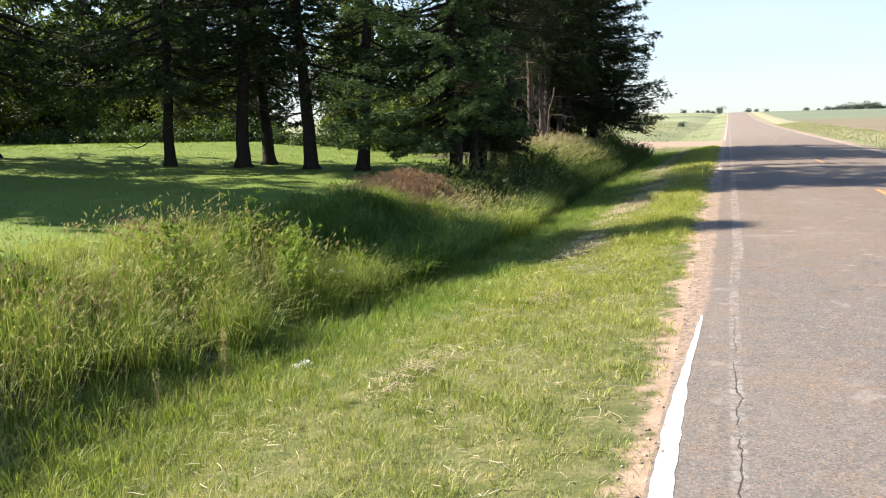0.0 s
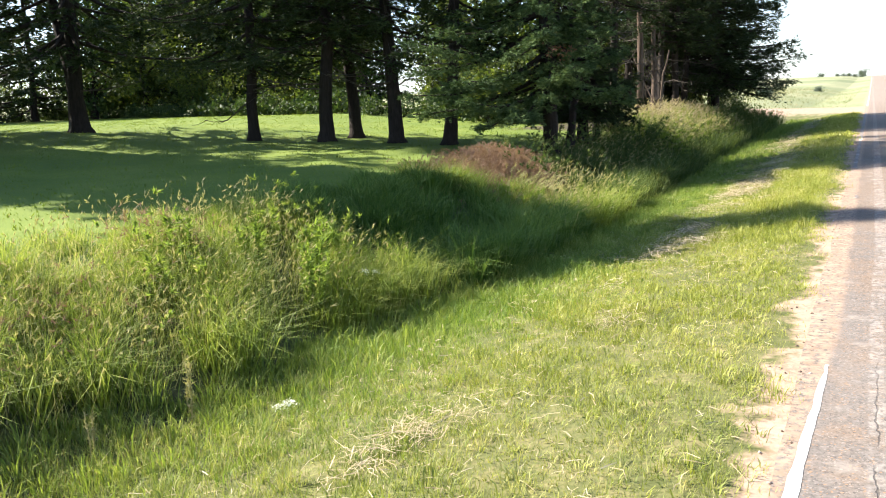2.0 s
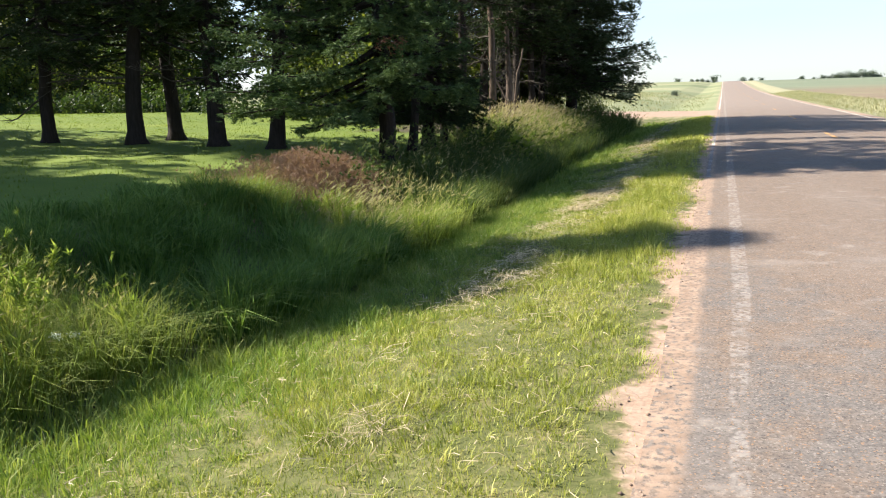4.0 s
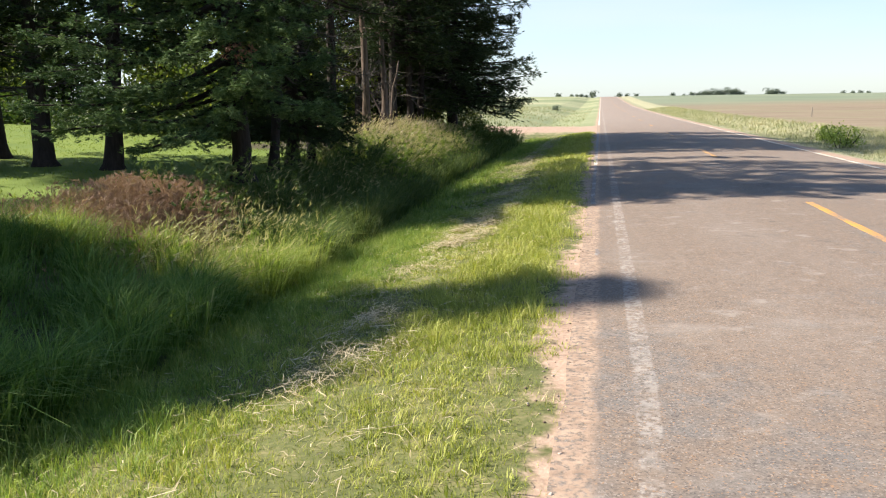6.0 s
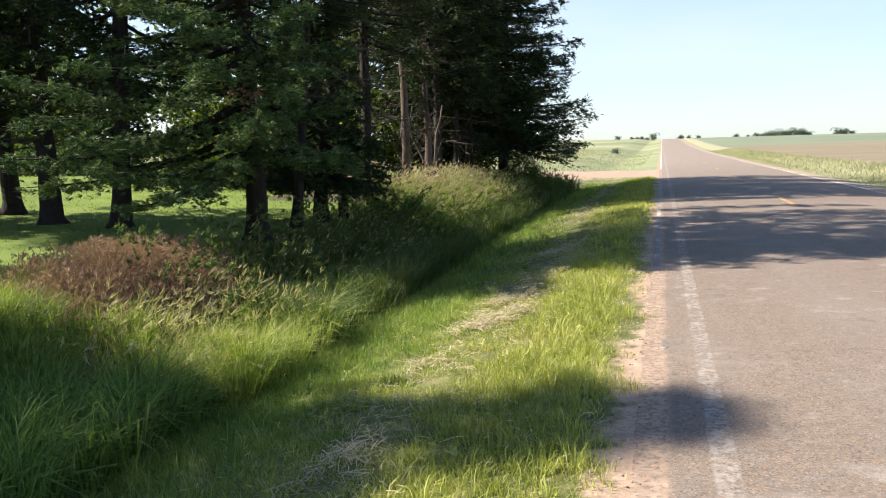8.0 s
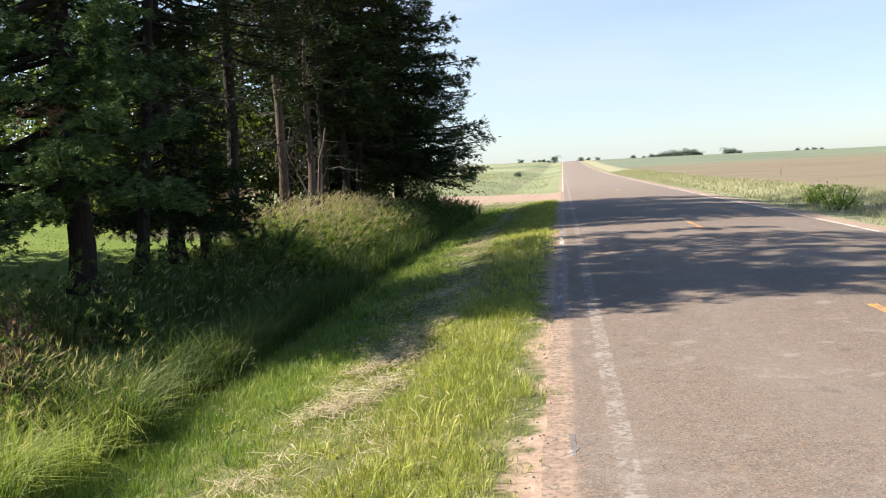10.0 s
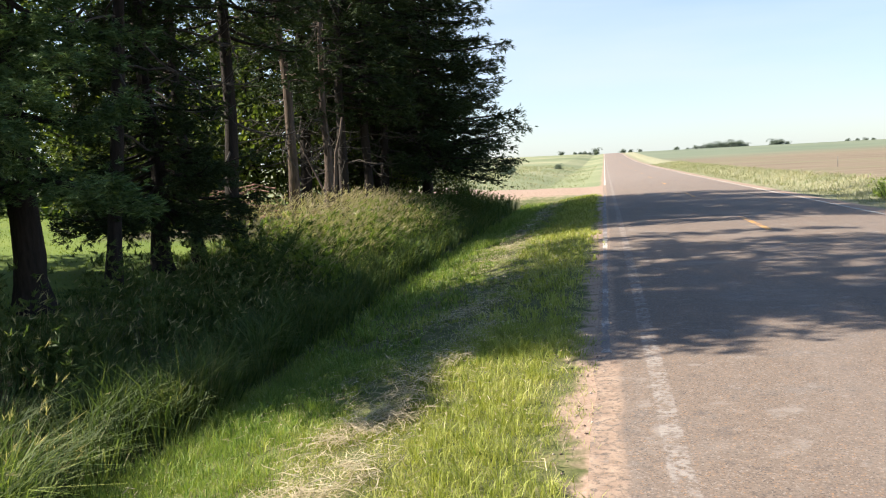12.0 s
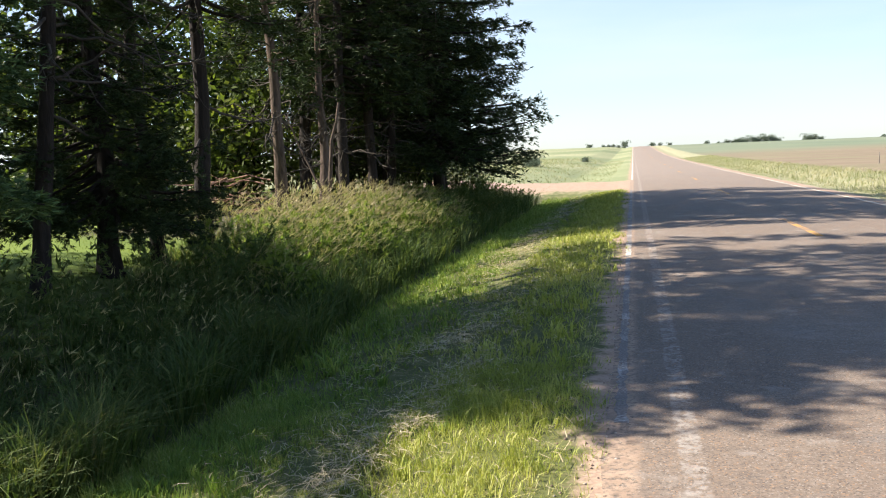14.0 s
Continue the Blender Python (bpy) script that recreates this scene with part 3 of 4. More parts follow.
tagged(strip("edge_line_1", 0, 0, -20, 7.3, 0.002, WHITE, 2, 0.11, 0.0035, 3, first_line), "flaking white edge line beside the sandy shoulder", "road marking", kind="structure")
for k, (x0, x1, y0, y1, rag, paint) in enumerate(((0.055, 0.085, 14.45, 14.8, 0.006, WORN_WHITE), (-0.045, 0.015, 18.6, 25.9, 0.008, WORN_WHITE), (-0.05, 0.03, 26.0, 27.7, 0.006, PALE_LINE), (-0.05, 0.03, 27.8, 46.5, 0.008, WORN_WHITE), (-0.05, 0.05, 58.0, 330.0, 0.01, PALE_LINE))):
    tagged(strip("edge_line_%d" % (k + 2), x0, x1, y0, y1, 0.002, paint, 2, 0.06 if y1 < 50 else 2.0, rag, 3 + k), "flaking white edge line on the asphalt", "road marking", kind="structure")
tagged(strip("edge_line_7", 5.93, 6.02, -20, 400, 0.004, PALE_LINE, 2, 0.5, 0.006), "white edge line beside the far verge", "road marking", kind="structure")
for k in range(-2, 22):
    y0 = 15.1 + 12.9 * k
    tagged(strip("centre_dash", 2.93, 3.03, y0, y0 + 3.4, 0.004, YELLOW, 2, 0.4, 0.004, 50 + k), "worn yellow centre dash on the asphalt", "road marking", "centre line dashes", "structure")


# ---- trees ----
def bend(base, tip, sag, k, rng, wander=0.0):
    """Points along a limb from base to tip, sagging in the middle."""
    t = np.linspace(0, 1, k)[:, None]
    p = base + (tip - base) * t
    p[:, 2:3] -= sag * np.sin(t * np.pi)
    if wander:
        p[1:] += np.cumsum(rng.standard_normal((k - 1, 3)) * wander, 0)
    return p


def conifer(name, label, seed, height, crown_from, reach, trunk_r, needles, full=1.0, droop=0.1, dead=8, fork=0.0, sparse=0.0, coarse=1.0, lop=(0.0, 0.0), fine=False, bark=None, twigs=7.5, level=1.0, low=1.15, plume=0.85):
    """An evergreen with bare trunk, dead lower limbs and sprays of needles on every live limb."""
    rng = np.random.default_rng(seed)
    tree = new(name)
    k = 12
    zs = np.linspace(-0.15, height, k)
    axis = np.stack([np.cumsum(rng.standard_normal(k)) * 0.05, np.cumsum(rng.standard_normal(k)) * 0.05, zs], 1)
    axis[:2, :2] = 0
    rad = trunk_r * (1 - 0.9 * np.clip(zs / height, 0, 1))
    fine_z = np.concatenate([[-0.15, 0.0, 0.12, 0.3, 0.6, 1.0], np.linspace(1.5, height, 14)])
    fx, fy = np.interp(fine_z, zs, axis[:, 0]), np.interp(fine_z, zs, axis[:, 1])
    fr = np.interp(fine_z, zs, rad) * (1 + 0.55 * np.exp(-np.clip(fine_z, 0, 9) / 0.16))
    pieces = [tube(np.stack([fx, fy, fine_z], 1), fr, 11, 0.12, rng)]
    if fork:
        b = np.array([np.interp(fork, zs, axis[:, 0]), np.interp(fork, zs, axis[:, 1]), fork])
        pieces.append(tube(bend(b, b + np.array([-1.3, 0.3, height * 0.55]), -0.3, 9, rng, 0.03), np.linspace(trunk_r * 0.7, 0.04, 9), 9, 0.1, rng))
    for _ in range(dead):
        z = rng.uniform(max(0.9, crown_from * 0.45), crown_from + 2.6)
        az = rng.uniform(0, 2 * np.pi)
        ln = rng.uniform(0.7, 1.0) * reach * 0.75
        b = np.array([np.interp(z, zs, axis[:, 0]), np.interp(z, zs, axis[:, 1]), z])
        tip = b + np.array([math.cos(az) * ln, math.sin(az) * ln, rng.uniform(-0.7, 0.5)])
        pts = bend(b, tip, rng.uniform(-0.25, 0.3), 7, rng, 0.04)
        bits = [tube(pts, np.linspace(0.024, 0.006, 7), 5)]
        for _ in range(6):
            s = pts[rng.integers(2, 7)]
            e = s + np.array([math.cos(az), math.sin(az), 0]) * rng.uniform(0.1, 0.5) + rng.standard_normal(3) * 0.28
            bits.append(tube(bend(s, e, 0.04, 4, rng, 0.02), np.linspace(0.010, 0.003, 4), 3))
        soup("dead_limb", *joined(bits), DEADLIMB, tree)
    n_limb = int(95 * full)
    wood, cs, ws = [], [], []
    for i in range(n_limb):
        f = (i + rng.uniform(0, 1)) / n_limb
        z = crown_from + (height - crown_from) * f ** low
        prof = (1 - f) ** 0.75 * (0.72 + 0.28 * math.sin(min(1, f * 6) * math.pi / 2))
        ln = reach * (prof + 0.05) * rng.uniform(0.62, 1.12)
        az = i * 2.39996 + rng.uniform(-0.5, 0.5)
        if sparse and rng.uniform() < sparse:
            continue
        facing = math.cos(az - radians(lop[1]))
        if lop[0] > 0.5 and facing < 0.1 and z < crown_from + 1.4:
            continue
        ln *= 1 + lop[0] * facing
        b = np.array([np.interp(z, zs, axis[:, 0]), np.interp(z, zs, axis[:, 1]), z])
        out = np.array([math.cos(az), math.sin(az), 0.0])
        tip = b + out * ln + np.array([0, 0, ln * (rng.uniform(-0.1, 0.25) - droop * 2.2 * (1 - f))])
        pts = bend(b, tip, ln * droop * 0.6, 7, rng, 0.025)
        wood.append(tube(pts, np.linspace(0.012 + 0.014 * ln, 0.006, 7), 4))
        n_twig = max(4, int(ln * twigs / coarse))
        t = rng.uniform(0.22, 1.0, n_twig)
        s = np.stack([np.interp(t, np.linspace(0, 1, 7), pts[:, c]) for c in range(3)], 1)
        sgn = rng.choice([-1, 1], n_twig)[:, None]
        flat = np.array([-out[1], out[0], 0])
        tw = unit(out * rng.uniform(0.4, 1.1, (n_twig, 1)) + flat * sgn * rng.uniform(0.4, 1.0, (n_twig, 1)) + np.array([0, 0, level]) * rng.uniform(-0.45 - droop * 2, 0.35, (n_twig, 1)))
        tl = plume * (0.2 + 0.24 * ln * (1.1 - t[:, None])) * rng.uniform(0.7, 1.4, (n_twig, 1))
        m = 6
        u = np.linspace(0.15, 1, m)[None, :, None] ** (0.6 if fine else 1.0)
        c = s[:, None] + tw[:, None] * tl[:, None] * u
        c[..., 2] -= (u[..., 0] ** 2) * tl * (0.15 + droop)
        cs.append(c.reshape(-1, 3) + rng.standard_normal((n_twig * m, 3)) * 0.03)
        ws.append(np.repeat(tw, m, 0))
        # lumpy spray at the limb's end
        n_end = 5 + int(2.2 * ln)
        blob = tip + rng.standard_normal((n_end, 3)) * np.array([0.11, 0.11, 0.06]) * (0.7 + 0.25 * ln) - out * 0.16
        cs.append(blob)
        ws.append(unit(blob - (tip - out * 0.3)))
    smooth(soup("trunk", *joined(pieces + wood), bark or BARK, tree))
    count, long, wide = (11, 0.085, 0.015) if fine else (4, 0.15 * coarse, 0.03 * coarse ** 1.5)
    heart, aim = np.concatenate(cs), np.concatenate(ws)
    heart = heart + rng.standard_normal(heart.shape) * (0.02 if fine else 0.03)
    soup("crown", *sprays(rng, heart, aim, count, long, wide, 0.22), needles, tree)
    return tagged(tree, label, "evergreen tree", "shelter belt evergreens")


def broadleaf(name, label, seed, height, reach, trunk_r, crown_from, mat, n=260, per=42, size=0.13, category="tree"):
    rng = np.random.default_rng(seed)
    tree = new(name)
    pieces = [tube(bend(np.array([0, 0, -0.15]), np.array([rng.uniform(-0.4, 0.4), rng.uniform(-0.4, 0.4), height * 0.8]), 0.0, 9, rng, 0.05), np.linspace(trunk_r, 0.03, 9), 8, 0.1, rng)]
    cs = []
    for i in range(16):
        z = crown_from * 0.7 + (height * 0.75 - crown_from * 0.7) * i / 16
        az = i * 2.4 + rng.uniform(-0.4, 0.4)
        ln = reach * rng.uniform(0.6, 1.0) * math.sin(0.5 + 2.3 * i / 16)
        tip = np.array([math.cos(az) * ln, math.sin(az) * ln, z + rng.uniform(0.5, 1.6)])
        pieces.append(tube(bend(np.array([0, 0, z]), tip, -0.2, 6, rng, 0.05), np.linspace(trunk_r * 0.35, 0.012, 6), 5))
        for _ in range(n // 16):
            t = rng.uniform(0.35, 1.05)
            cs.append(np.array([0, 0, z]) + (tip - np.array([0, 0, z])) * t + rng.standard_normal(3) * np.array([0.45, 0.45, 0.4]) * reach * 0.28)
    smooth(soup("trunk", *joined(pieces), BARK, tree))
    soup("crown", *leaves(rng, np.array(cs), per, size, 0.22 * reach / 2.5, 0.4), mat, tree)
    return tagged(tree, label, category)


def shrub(name, label, seed, height, reach, mat, n=60, per=40, size=0.1, category="shrub"):
    rng = np.random.default_rng(seed)
    bush = new(name)
    stems, cs = [], []
    for i in range(9):
        az = rng.uniform(0, 2 * np.pi)
        ln = reach * rng.uniform(0.2, 0.9)
        tip = np.array([math.cos(az) * ln, math.sin(az) * ln, height * rng.uniform(0.6, 1.0)])
        stems.append(tube(bend(np.array([0, 0, -0.1]), tip, 0.05, 5, rng, 0.04), np.linspace(0.02, 0.006, 5), 4))
        for _ in range(n // 9):
            cs.append(tip * rng.uniform(0.25, 1.0) + rng.standard_normal(3) * np.array([0.25, 0.25, 0.2]) * reach)
    cs = np.array(cs)
    cs[:, 2] = np.clip(cs[:, 2], 0.08, None)
    soup("stem", *joined(stems), BARK, bush)
    soup("crown", *leaves(rng, cs, per, size, 0.12 * reach, 0.3), mat, bush)
    return tagged(bush, label, category)


def set_at(ob, x, y, turn=0.0, tilt=(0.0, 0.0), size=1.0, sink=0.0):
    m = pose(x, y, float(ground_z(x, y)) - sink, tilt[0], tilt[1], turn) @ Matrix.Scale(size, 4)
    ob.matrix_world = m
    return ob


def copy_at(ob, x, y, turn=0.0, tilt=(0.0, 0.0), size=1.0, sink=0.0, wide=1.0):
    keep = ob.scale.copy()
    ob.scale = (1, 1, 1)
    c = copy_thing(ob, pose(x, y, float(ground_z(x, y)) - sink, tilt[0], tilt[1], turn) @ Matrix.Diagonal((size * wide, size * wide, size, 1)))
    ob.scale = keep
    return c


CEDAR = "dark green cedar with bare lower trunk at the lawn's edge"
BELT = "grey-barked cedar with dead lower limbs in the shelter belt"
set_at(conifer("cedar_tree", CEDAR, 11, 13.5, 2.0, 3.1, 0.15, NEEDLES, 1.25, 0.12, 6, twigs=9.0), -14.5, 19.7, 10)
cedar_b = set_at(conifer("cedar_tree", CEDAR, 12, 14.5, 2.4, 3.0, 0.19, NEEDLES, 1.15, 0.1, 8, twigs=9.0), -12.3, 20.0, 70)
cedar_c = set_at(conifer("cedar_tree", BELT, 13, 13.5, 2.9, 2.3, 0.13, NEEDLES, 1.1, 0.08, 14, coarse=1.12, twigs=8.5), -6.3, 31.4, 0)
set_at(conifer("cedar_tree", BELT, 19, 13.0, 3.7, 1.9, 0.14, NEEDLES, 1.1, 0.1, 13), -6.2, 25.0, 0)
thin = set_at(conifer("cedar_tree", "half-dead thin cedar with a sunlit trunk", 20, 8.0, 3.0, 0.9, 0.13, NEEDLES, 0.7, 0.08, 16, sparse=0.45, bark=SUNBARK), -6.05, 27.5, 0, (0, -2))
cedar_d = set_at(conifer("cedar_tree", "tall dense dark cedar at the end of the shelter belt", 14, 14.5, 1.8, 3.45, 0.18, NEEDLES, 2.1, 0.09, 8, twigs=12.0, low=1.4, plume=0.75), -5.3, 36.4, 0)
set_at(conifer("cedar_tree", "young dense dark cedar in the shelter belt", 17, 9.0, 0.95, 1.5, 0.13, NEEDLES, 1.7, 0.14, 5, fine=True, twigs=13.0, low=1.7, plume=0.8), -6.35, 22.9, 0)
spruce = set_at(conifer("spruce_tree", "spruce with pale green drooping boughs down to the grass", 15, 11.5, 1.4, 2.1, 0.17, SPRUCE, 2.3, 0.13, 0, lop=(0.75, -97), fine=True, twigs=19.0, level=0.4, low=1.4, plume=0.6), -6.16, 19.9)
airy = set_at(conifer("cedar_tree", "open-crowned dark cedar at the lawn's edge", 25, 13.0, 2.6, 2.5, 0.17, NEEDLES, 0.85, 0.1, 12, sparse=0.12, twigs=8.5), -8.74, 20.0, 0, (0, 5), 0.92)
big = set_at(conifer("cedar_tree", "broad old cedar with a thick forked trunk on the lawn", 16, 13.5, 2.4, 4.4, 0.25, NEEDLES, 1.15, 0.14, 6, fork=1.1, coarse=1.45), -20.3, 18.9, 0, (0, -3))
back = set_at(conifer("cedar_tree", "dark evergreen in the windbreak behind the lawn", 18, 11.0, 0.8, 3.6, 0.2, NEEDLES, 0.9, 0.08, 3, coarse=2.0), -30.0, 42.0)
for src, x, y, turn, tilt, size in (
        (cedar_b, -12.6, 21.8, 200, (0, 2), 0.95), (airy, -10.45, 20.4, 130, (0, 6), 1.05),
        # these stand left of view, placed for their shadows on the lawn
        (big, -24.5, 14.2, 40, (0, 0), 1.0), (big, -30.0, 16.5, 100, (0, 0), 1.0), (big, -24.0, 5.3, 250, (0, 0), 0.96),
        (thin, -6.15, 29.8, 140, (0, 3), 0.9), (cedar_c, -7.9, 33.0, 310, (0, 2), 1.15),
        (cedar_c, -6.1, 32.9, 80, (0, 0), 0.95), (cedar_c, -6.2, 34.6, 150, (0, -5), 1.0), (cedar_c, -6.9, 36.6, 110, (0, 2), 1.0), (cedar_c, -7.4, 34.2, 200, (0, 3), 0.9),
        (cedar_d, -6.1, 40.2, 200, (0, 0), 0.9), (cedar_c, -7.4, 43.6, 300, (0, 0), 0.95), (cedar_c, -9.0, 39.5, 220, (0, 0), 1.05),
        (back, -9.4, 42.6, 270, (0, 0), 0.95)):
    copy_at(src, x, y, turn, tilt, size)
# Cedars left of view, added and shaped to shade the ditch and road.
broad = set_at(conifer("cedar_tree", "broad dense cedar left of view, added for its shadow", 22, 15.0, 2.0, 4.5, 0.3, NEEDLES, 2.2, 0.1, 3, coarse=1.9, twigs=9.0), -20.6, 11.5)
copy_at(broad, -21.6, 11.9, 150, (0, 0), 0.93, 0.0, 0.6)
copy_at(broad, -20.7, 10.7, 60, (0, 0), 0.9, 0.0, 0.75)
set_at(conifer("cedar_tree", "tall bare-trunked cedar left of view, added for its crown's shadow", 23, 13.4, 8.3, 2.3, 0.2, NEEDLES, 1.5, 0.1, 8, coarse=1.5, twigs=9.0), -20.9, 9.9)
lofty = set_at(conifer("cedar_tree", BELT, 24, 13.0, 4.2, 2.1, 0.11, NEEDLES, 0.7, 0.1, 20, fine=True, twigs=5.5), -6.25, 21.5, 40, (0, 6), 0.9)
copy_at(lofty, -6.3, 23.9, 170, (0, 2), 0.95)

# the far side of the lawn
ash = set_at(broadleaf("ash_tree", "leafy green tree behind the lawn", 31, 9.0, 3.4, 0.2, 1.2, SUNLIT_LEAF, 240, 18, 0.22), -16.5, 35.5)
elm = set_at(broadleaf("elm_tree", "dense dark green tree in the windbreak behind the lawn", 32, 10.5, 3.8, 0.24, 1.0, LEAF, 280, 14, 0.3), -26.0, 38.5)
copy_at(ash, -10.6, 35.6, 60, (0, 0), 0.75)
copy_at(ash, -12.6, 38.8, 190, (0, 0), 0.9)
rng = np.random.default_rng(5)
for k in range(18):
    f = k / 17
    x, y = -9.5 - 42 * f + rng.uniform(-1, 1), 37.0 + 11 * f + rng.uniform(-1.5, 2.5)
    if -23.5 < x < -19 or -16.3 < x < -13.2:
        continue
    copy_at((ash, elm, back, elm, back)[k % 5], x, y, rng.uniform(0, 360), (0, 0), rng.uniform(0.9, 1.2) * (0.68 if k < 9 else 1.0))
for k in range(12):
    copy_at((elm, back, ash)[k % 3], -36 - 2.4 * k, 45 - 2.4 * k + rng.uniform(-1, 1), rng.uniform(0, 360), (0, 0), rng.uniform(1.0, 1.25))
hedge = set_at(shrub("shrub", "leafy green undergrowth along the lawn's far edge", 41, 0.9, 1.3, LEAF, 70, 11, 0.2), -13, 32.0)
for k in range(34):
    f = k / 33
    copy_at(hedge, -9.6 - 44 * f + rng.uniform(-0.4, 0.4), 31.3 + 11 * f + rng.uniform(-0.8, 0.8), rng.uniform(0, 360), (0, 0), rng.uniform(0.5, 1.1))
for k in range(12):
    copy_at(hedge, -44 - 1.3 * k, 42 - 1.9 * k, rng.uniform(0, 360), (0, 0), rng.uniform(0.8, 1.4))
thicket = set_at(shrub("thicket_shrub", "tangled tall green shrub inside the shelter belt", 42, 3.2, 1.7, SUNLIT_LEAF, 90, 16, 0.165), -8.8, 34.0)
for k in range(22):
    f = k / 21
    if 0.2 < f < 0.31:
        continue
    copy_at(thicket, -10.5 - 42 * f + rng.uniform(-1, 1), 33.4 + 11 * f + rng.uniform(-0.8, 1.2), rng.uniform(0, 360), (0, 0), rng.uniform(0.8, 1.3))
for k in range(12):
    copy_at(thicket, -45 - 1.3 * k, 42.5 - 1.9 * k, rng.uniform(0, 360), (0, 0), rng.uniform(1.0, 1.5))
for x, y, size in ((-7.6, 37.2, 0.8), (-6.9, 38.9, 0.75), (-5.8, 40.8, 0.6), (-5.3, 42.6, 0.5), (-11.2, 34.8, 0.8), (-12.5, 30.6, 0.8), (-7.8, 41.5, 1.0), (-8.0, 44.5, 0.9), (-10.5, 41.0, 1.2), (-13.5, 38.0, 1.3)):
    copy_at(thicket, x, y, rng.uniform(0, 360), (0, 0), size)


# ---- grass ----
def scatter(rng, x0, x1, y0, y1, n):
    return np.stack([rng.uniform(x0, x1, n), rng.uniform(y0, y1, n)], 1)


rng = np.random.default_rng(21)


def stuff(name, label, mesh, mat, category="grass"):
    return tagged(soup(name, *mesh, mat), label, category, kind="stuff")


def bank_edge(y):
    return -0.15 + 0.2 * lumpy(y, y * 0.3, 1.4, 0.5) + 0.1 * lumpy(y, y * 0.5, 5.0, 1.0)


def ditch_front(y):
    """Where the uncut grass begins beyond the ditch floor."""
    sway = 0.1 * lumpy(y, 0.4 * y, 1.3, 2.0) + 0.09 * lumpy(y, 0.6 * y, 4.1, 1.0)
    return sway + np.interp(y, [0, 5, 6.5, 7.5, 9, 10.3, 14, 16.3, 17, 19, 22, 25, 47], [-4.8, -4.6, -4.2, -4.1, -3.95, -3.5, -3.36, -3.42, -3.5, -3.38, -3.5, -3.75, -3.75])


def keep_bank(xy):
    edge = bank_edge(xy[:, 1])
    thin = soft_step(xy[:, 0], edge + 0.05, edge - 0.35)
    patchy = 0.7 + 0.3 * soft_step(lumpy(xy[:, 0], xy[:, 1], 3.5), -0.7, 0.1)
    drive = (xy[:, 1] > 47.3) & (xy[:, 1] < 58.3)
    return xy[(rng.uniform(0, 1, len(xy)) < thin * patchy) & ~drive]


def windrow(y):
    return -1.5 + 0.14 * np.sin(y * 0.9) + 0.09 * np.sin(y * 2.7) - 0.5 * soft_step(y, 24, 30)


def height_bank(xy):
    x, y = xy[:, 0], xy[:, 1]
    h = 0.06 + 0.05 * soft_step(lumpy(x, y, 1.6, 3.0), -0.4, 0.8) + 0.04 * soft_step(lumpy(y, x, 5.0, 4.0), 0.2, 0.9)
    h = h + 0.07 * soft_step(x, -2.2, -3.0) + 0.035 * soft_step(x, -1.7, -2.3) * soft_step(y, 7, 10) + 0.06 * soft_step(y, 10, 13) * soft_step(x, -1.7, -1.1)
    h = h * (1 - 0.4 * soft_step(y, 9, 11) * soft_step(np.abs(x - windrow(y)), 0.34, 0.12))
    return 0.85 * h * (0.55 + 0.45 * soft_step(x, bank_edge(y) + 0.05, bank_edge(y) - 0.3))


def tufts(rng, roots, per, radius, height, width, splay, bow=(0.0, 0.0)):
    """Tussocks: blades that spring from one root and arch outwards, leaning the way of bow."""
    n = len(roots) * per
    az, u = rng.uniform(0, 2 * np.pi, n), np.sqrt(rng.uniform(0, 1, n))
    fan = np.stack([np.cos(az), np.sin(az)], 1)
    xy = np.repeat(roots, per, 0) + fan * (radius * u)[:, None]
    out = np.zeros((n, 3))
    out[:, :2] = fan * (splay * (0.2 + 0.8 * u) * rng.uniform(0.5, 1.3, n))[:, None] + np.array(bow) * rng.uniform(0.3, 1.2, (n, 1))
    turn = az + rng.normal(np.pi / 2, 0.7, n)
    side = np.stack([np.cos(turn), np.sin(turn), np.zeros(n)], 1)
    h = (np.repeat(height, per) * rng.uniform(0.5, 1.15, n))[:, None]
    w = (width * rng.uniform(0.6, 1.4, n))[:, None]
    p0 = np.concatenate([xy, (ground_z(xy[:, 0], xy[:, 1]) - 0.02)[:, None]], 1)
    up = np.array([[0, 0, 1.0]])
    p1 = p0 + up * h * 0.58 + out * h * 0.3
    p2 = p0 + up * h * np.clip(1 - 0.3 * np.linalg.norm(out, axis=1, keepdims=True), 0.35, 1) + out * h
    v = np.stack([p0 - side * w * 0.5, p0 + side * w * 0.5, p1 - side * w * 0.45, p1 + side * w * 0.45, p2], 1)
    base = np.arange(n)[:, None] * 5
    return v.reshape(-1, 3), np.concatenate([base + [0, 1, 3], base + [0, 3, 2], base + [2, 3, 4]])


pieces, lower, lush = [], [], []
for y0, y1, n, w, clumps in ((0.5, 9, 150000, 0.0052, 7000), (9, 20, 185000, 0.0055, 10000), (20, 47, 62000, 0.013, 5200)):
    for kind in ("turf", "clump"):
        xy = keep_bank(scatter(rng, -5.0, 0.0, y0, y1, n if kind == "turf" else clumps))
        xy = xy[xy[:, 0] > ditch_front(xy[:, 1]) + 0.15]
        shift = 0.4 * lumpy(xy[:, 0], xy[:, 1], 1.2, 1.0) + 0.35 * rng.standard_normal(len(xy))
        past = rng.uniform(0, 1, len(xy)) < soft_step(xy[:, 1], 4.0, 9.0)
        low = (xy[:, 0] + shift < -2.0 + 0.3 * soft_step(xy[:, 1], 10, 20)) & past
        for some, out in ((~past, pieces), (low, lower), (past & ~low, lush)):
            sub = xy[some]
            h = height_bank(sub)
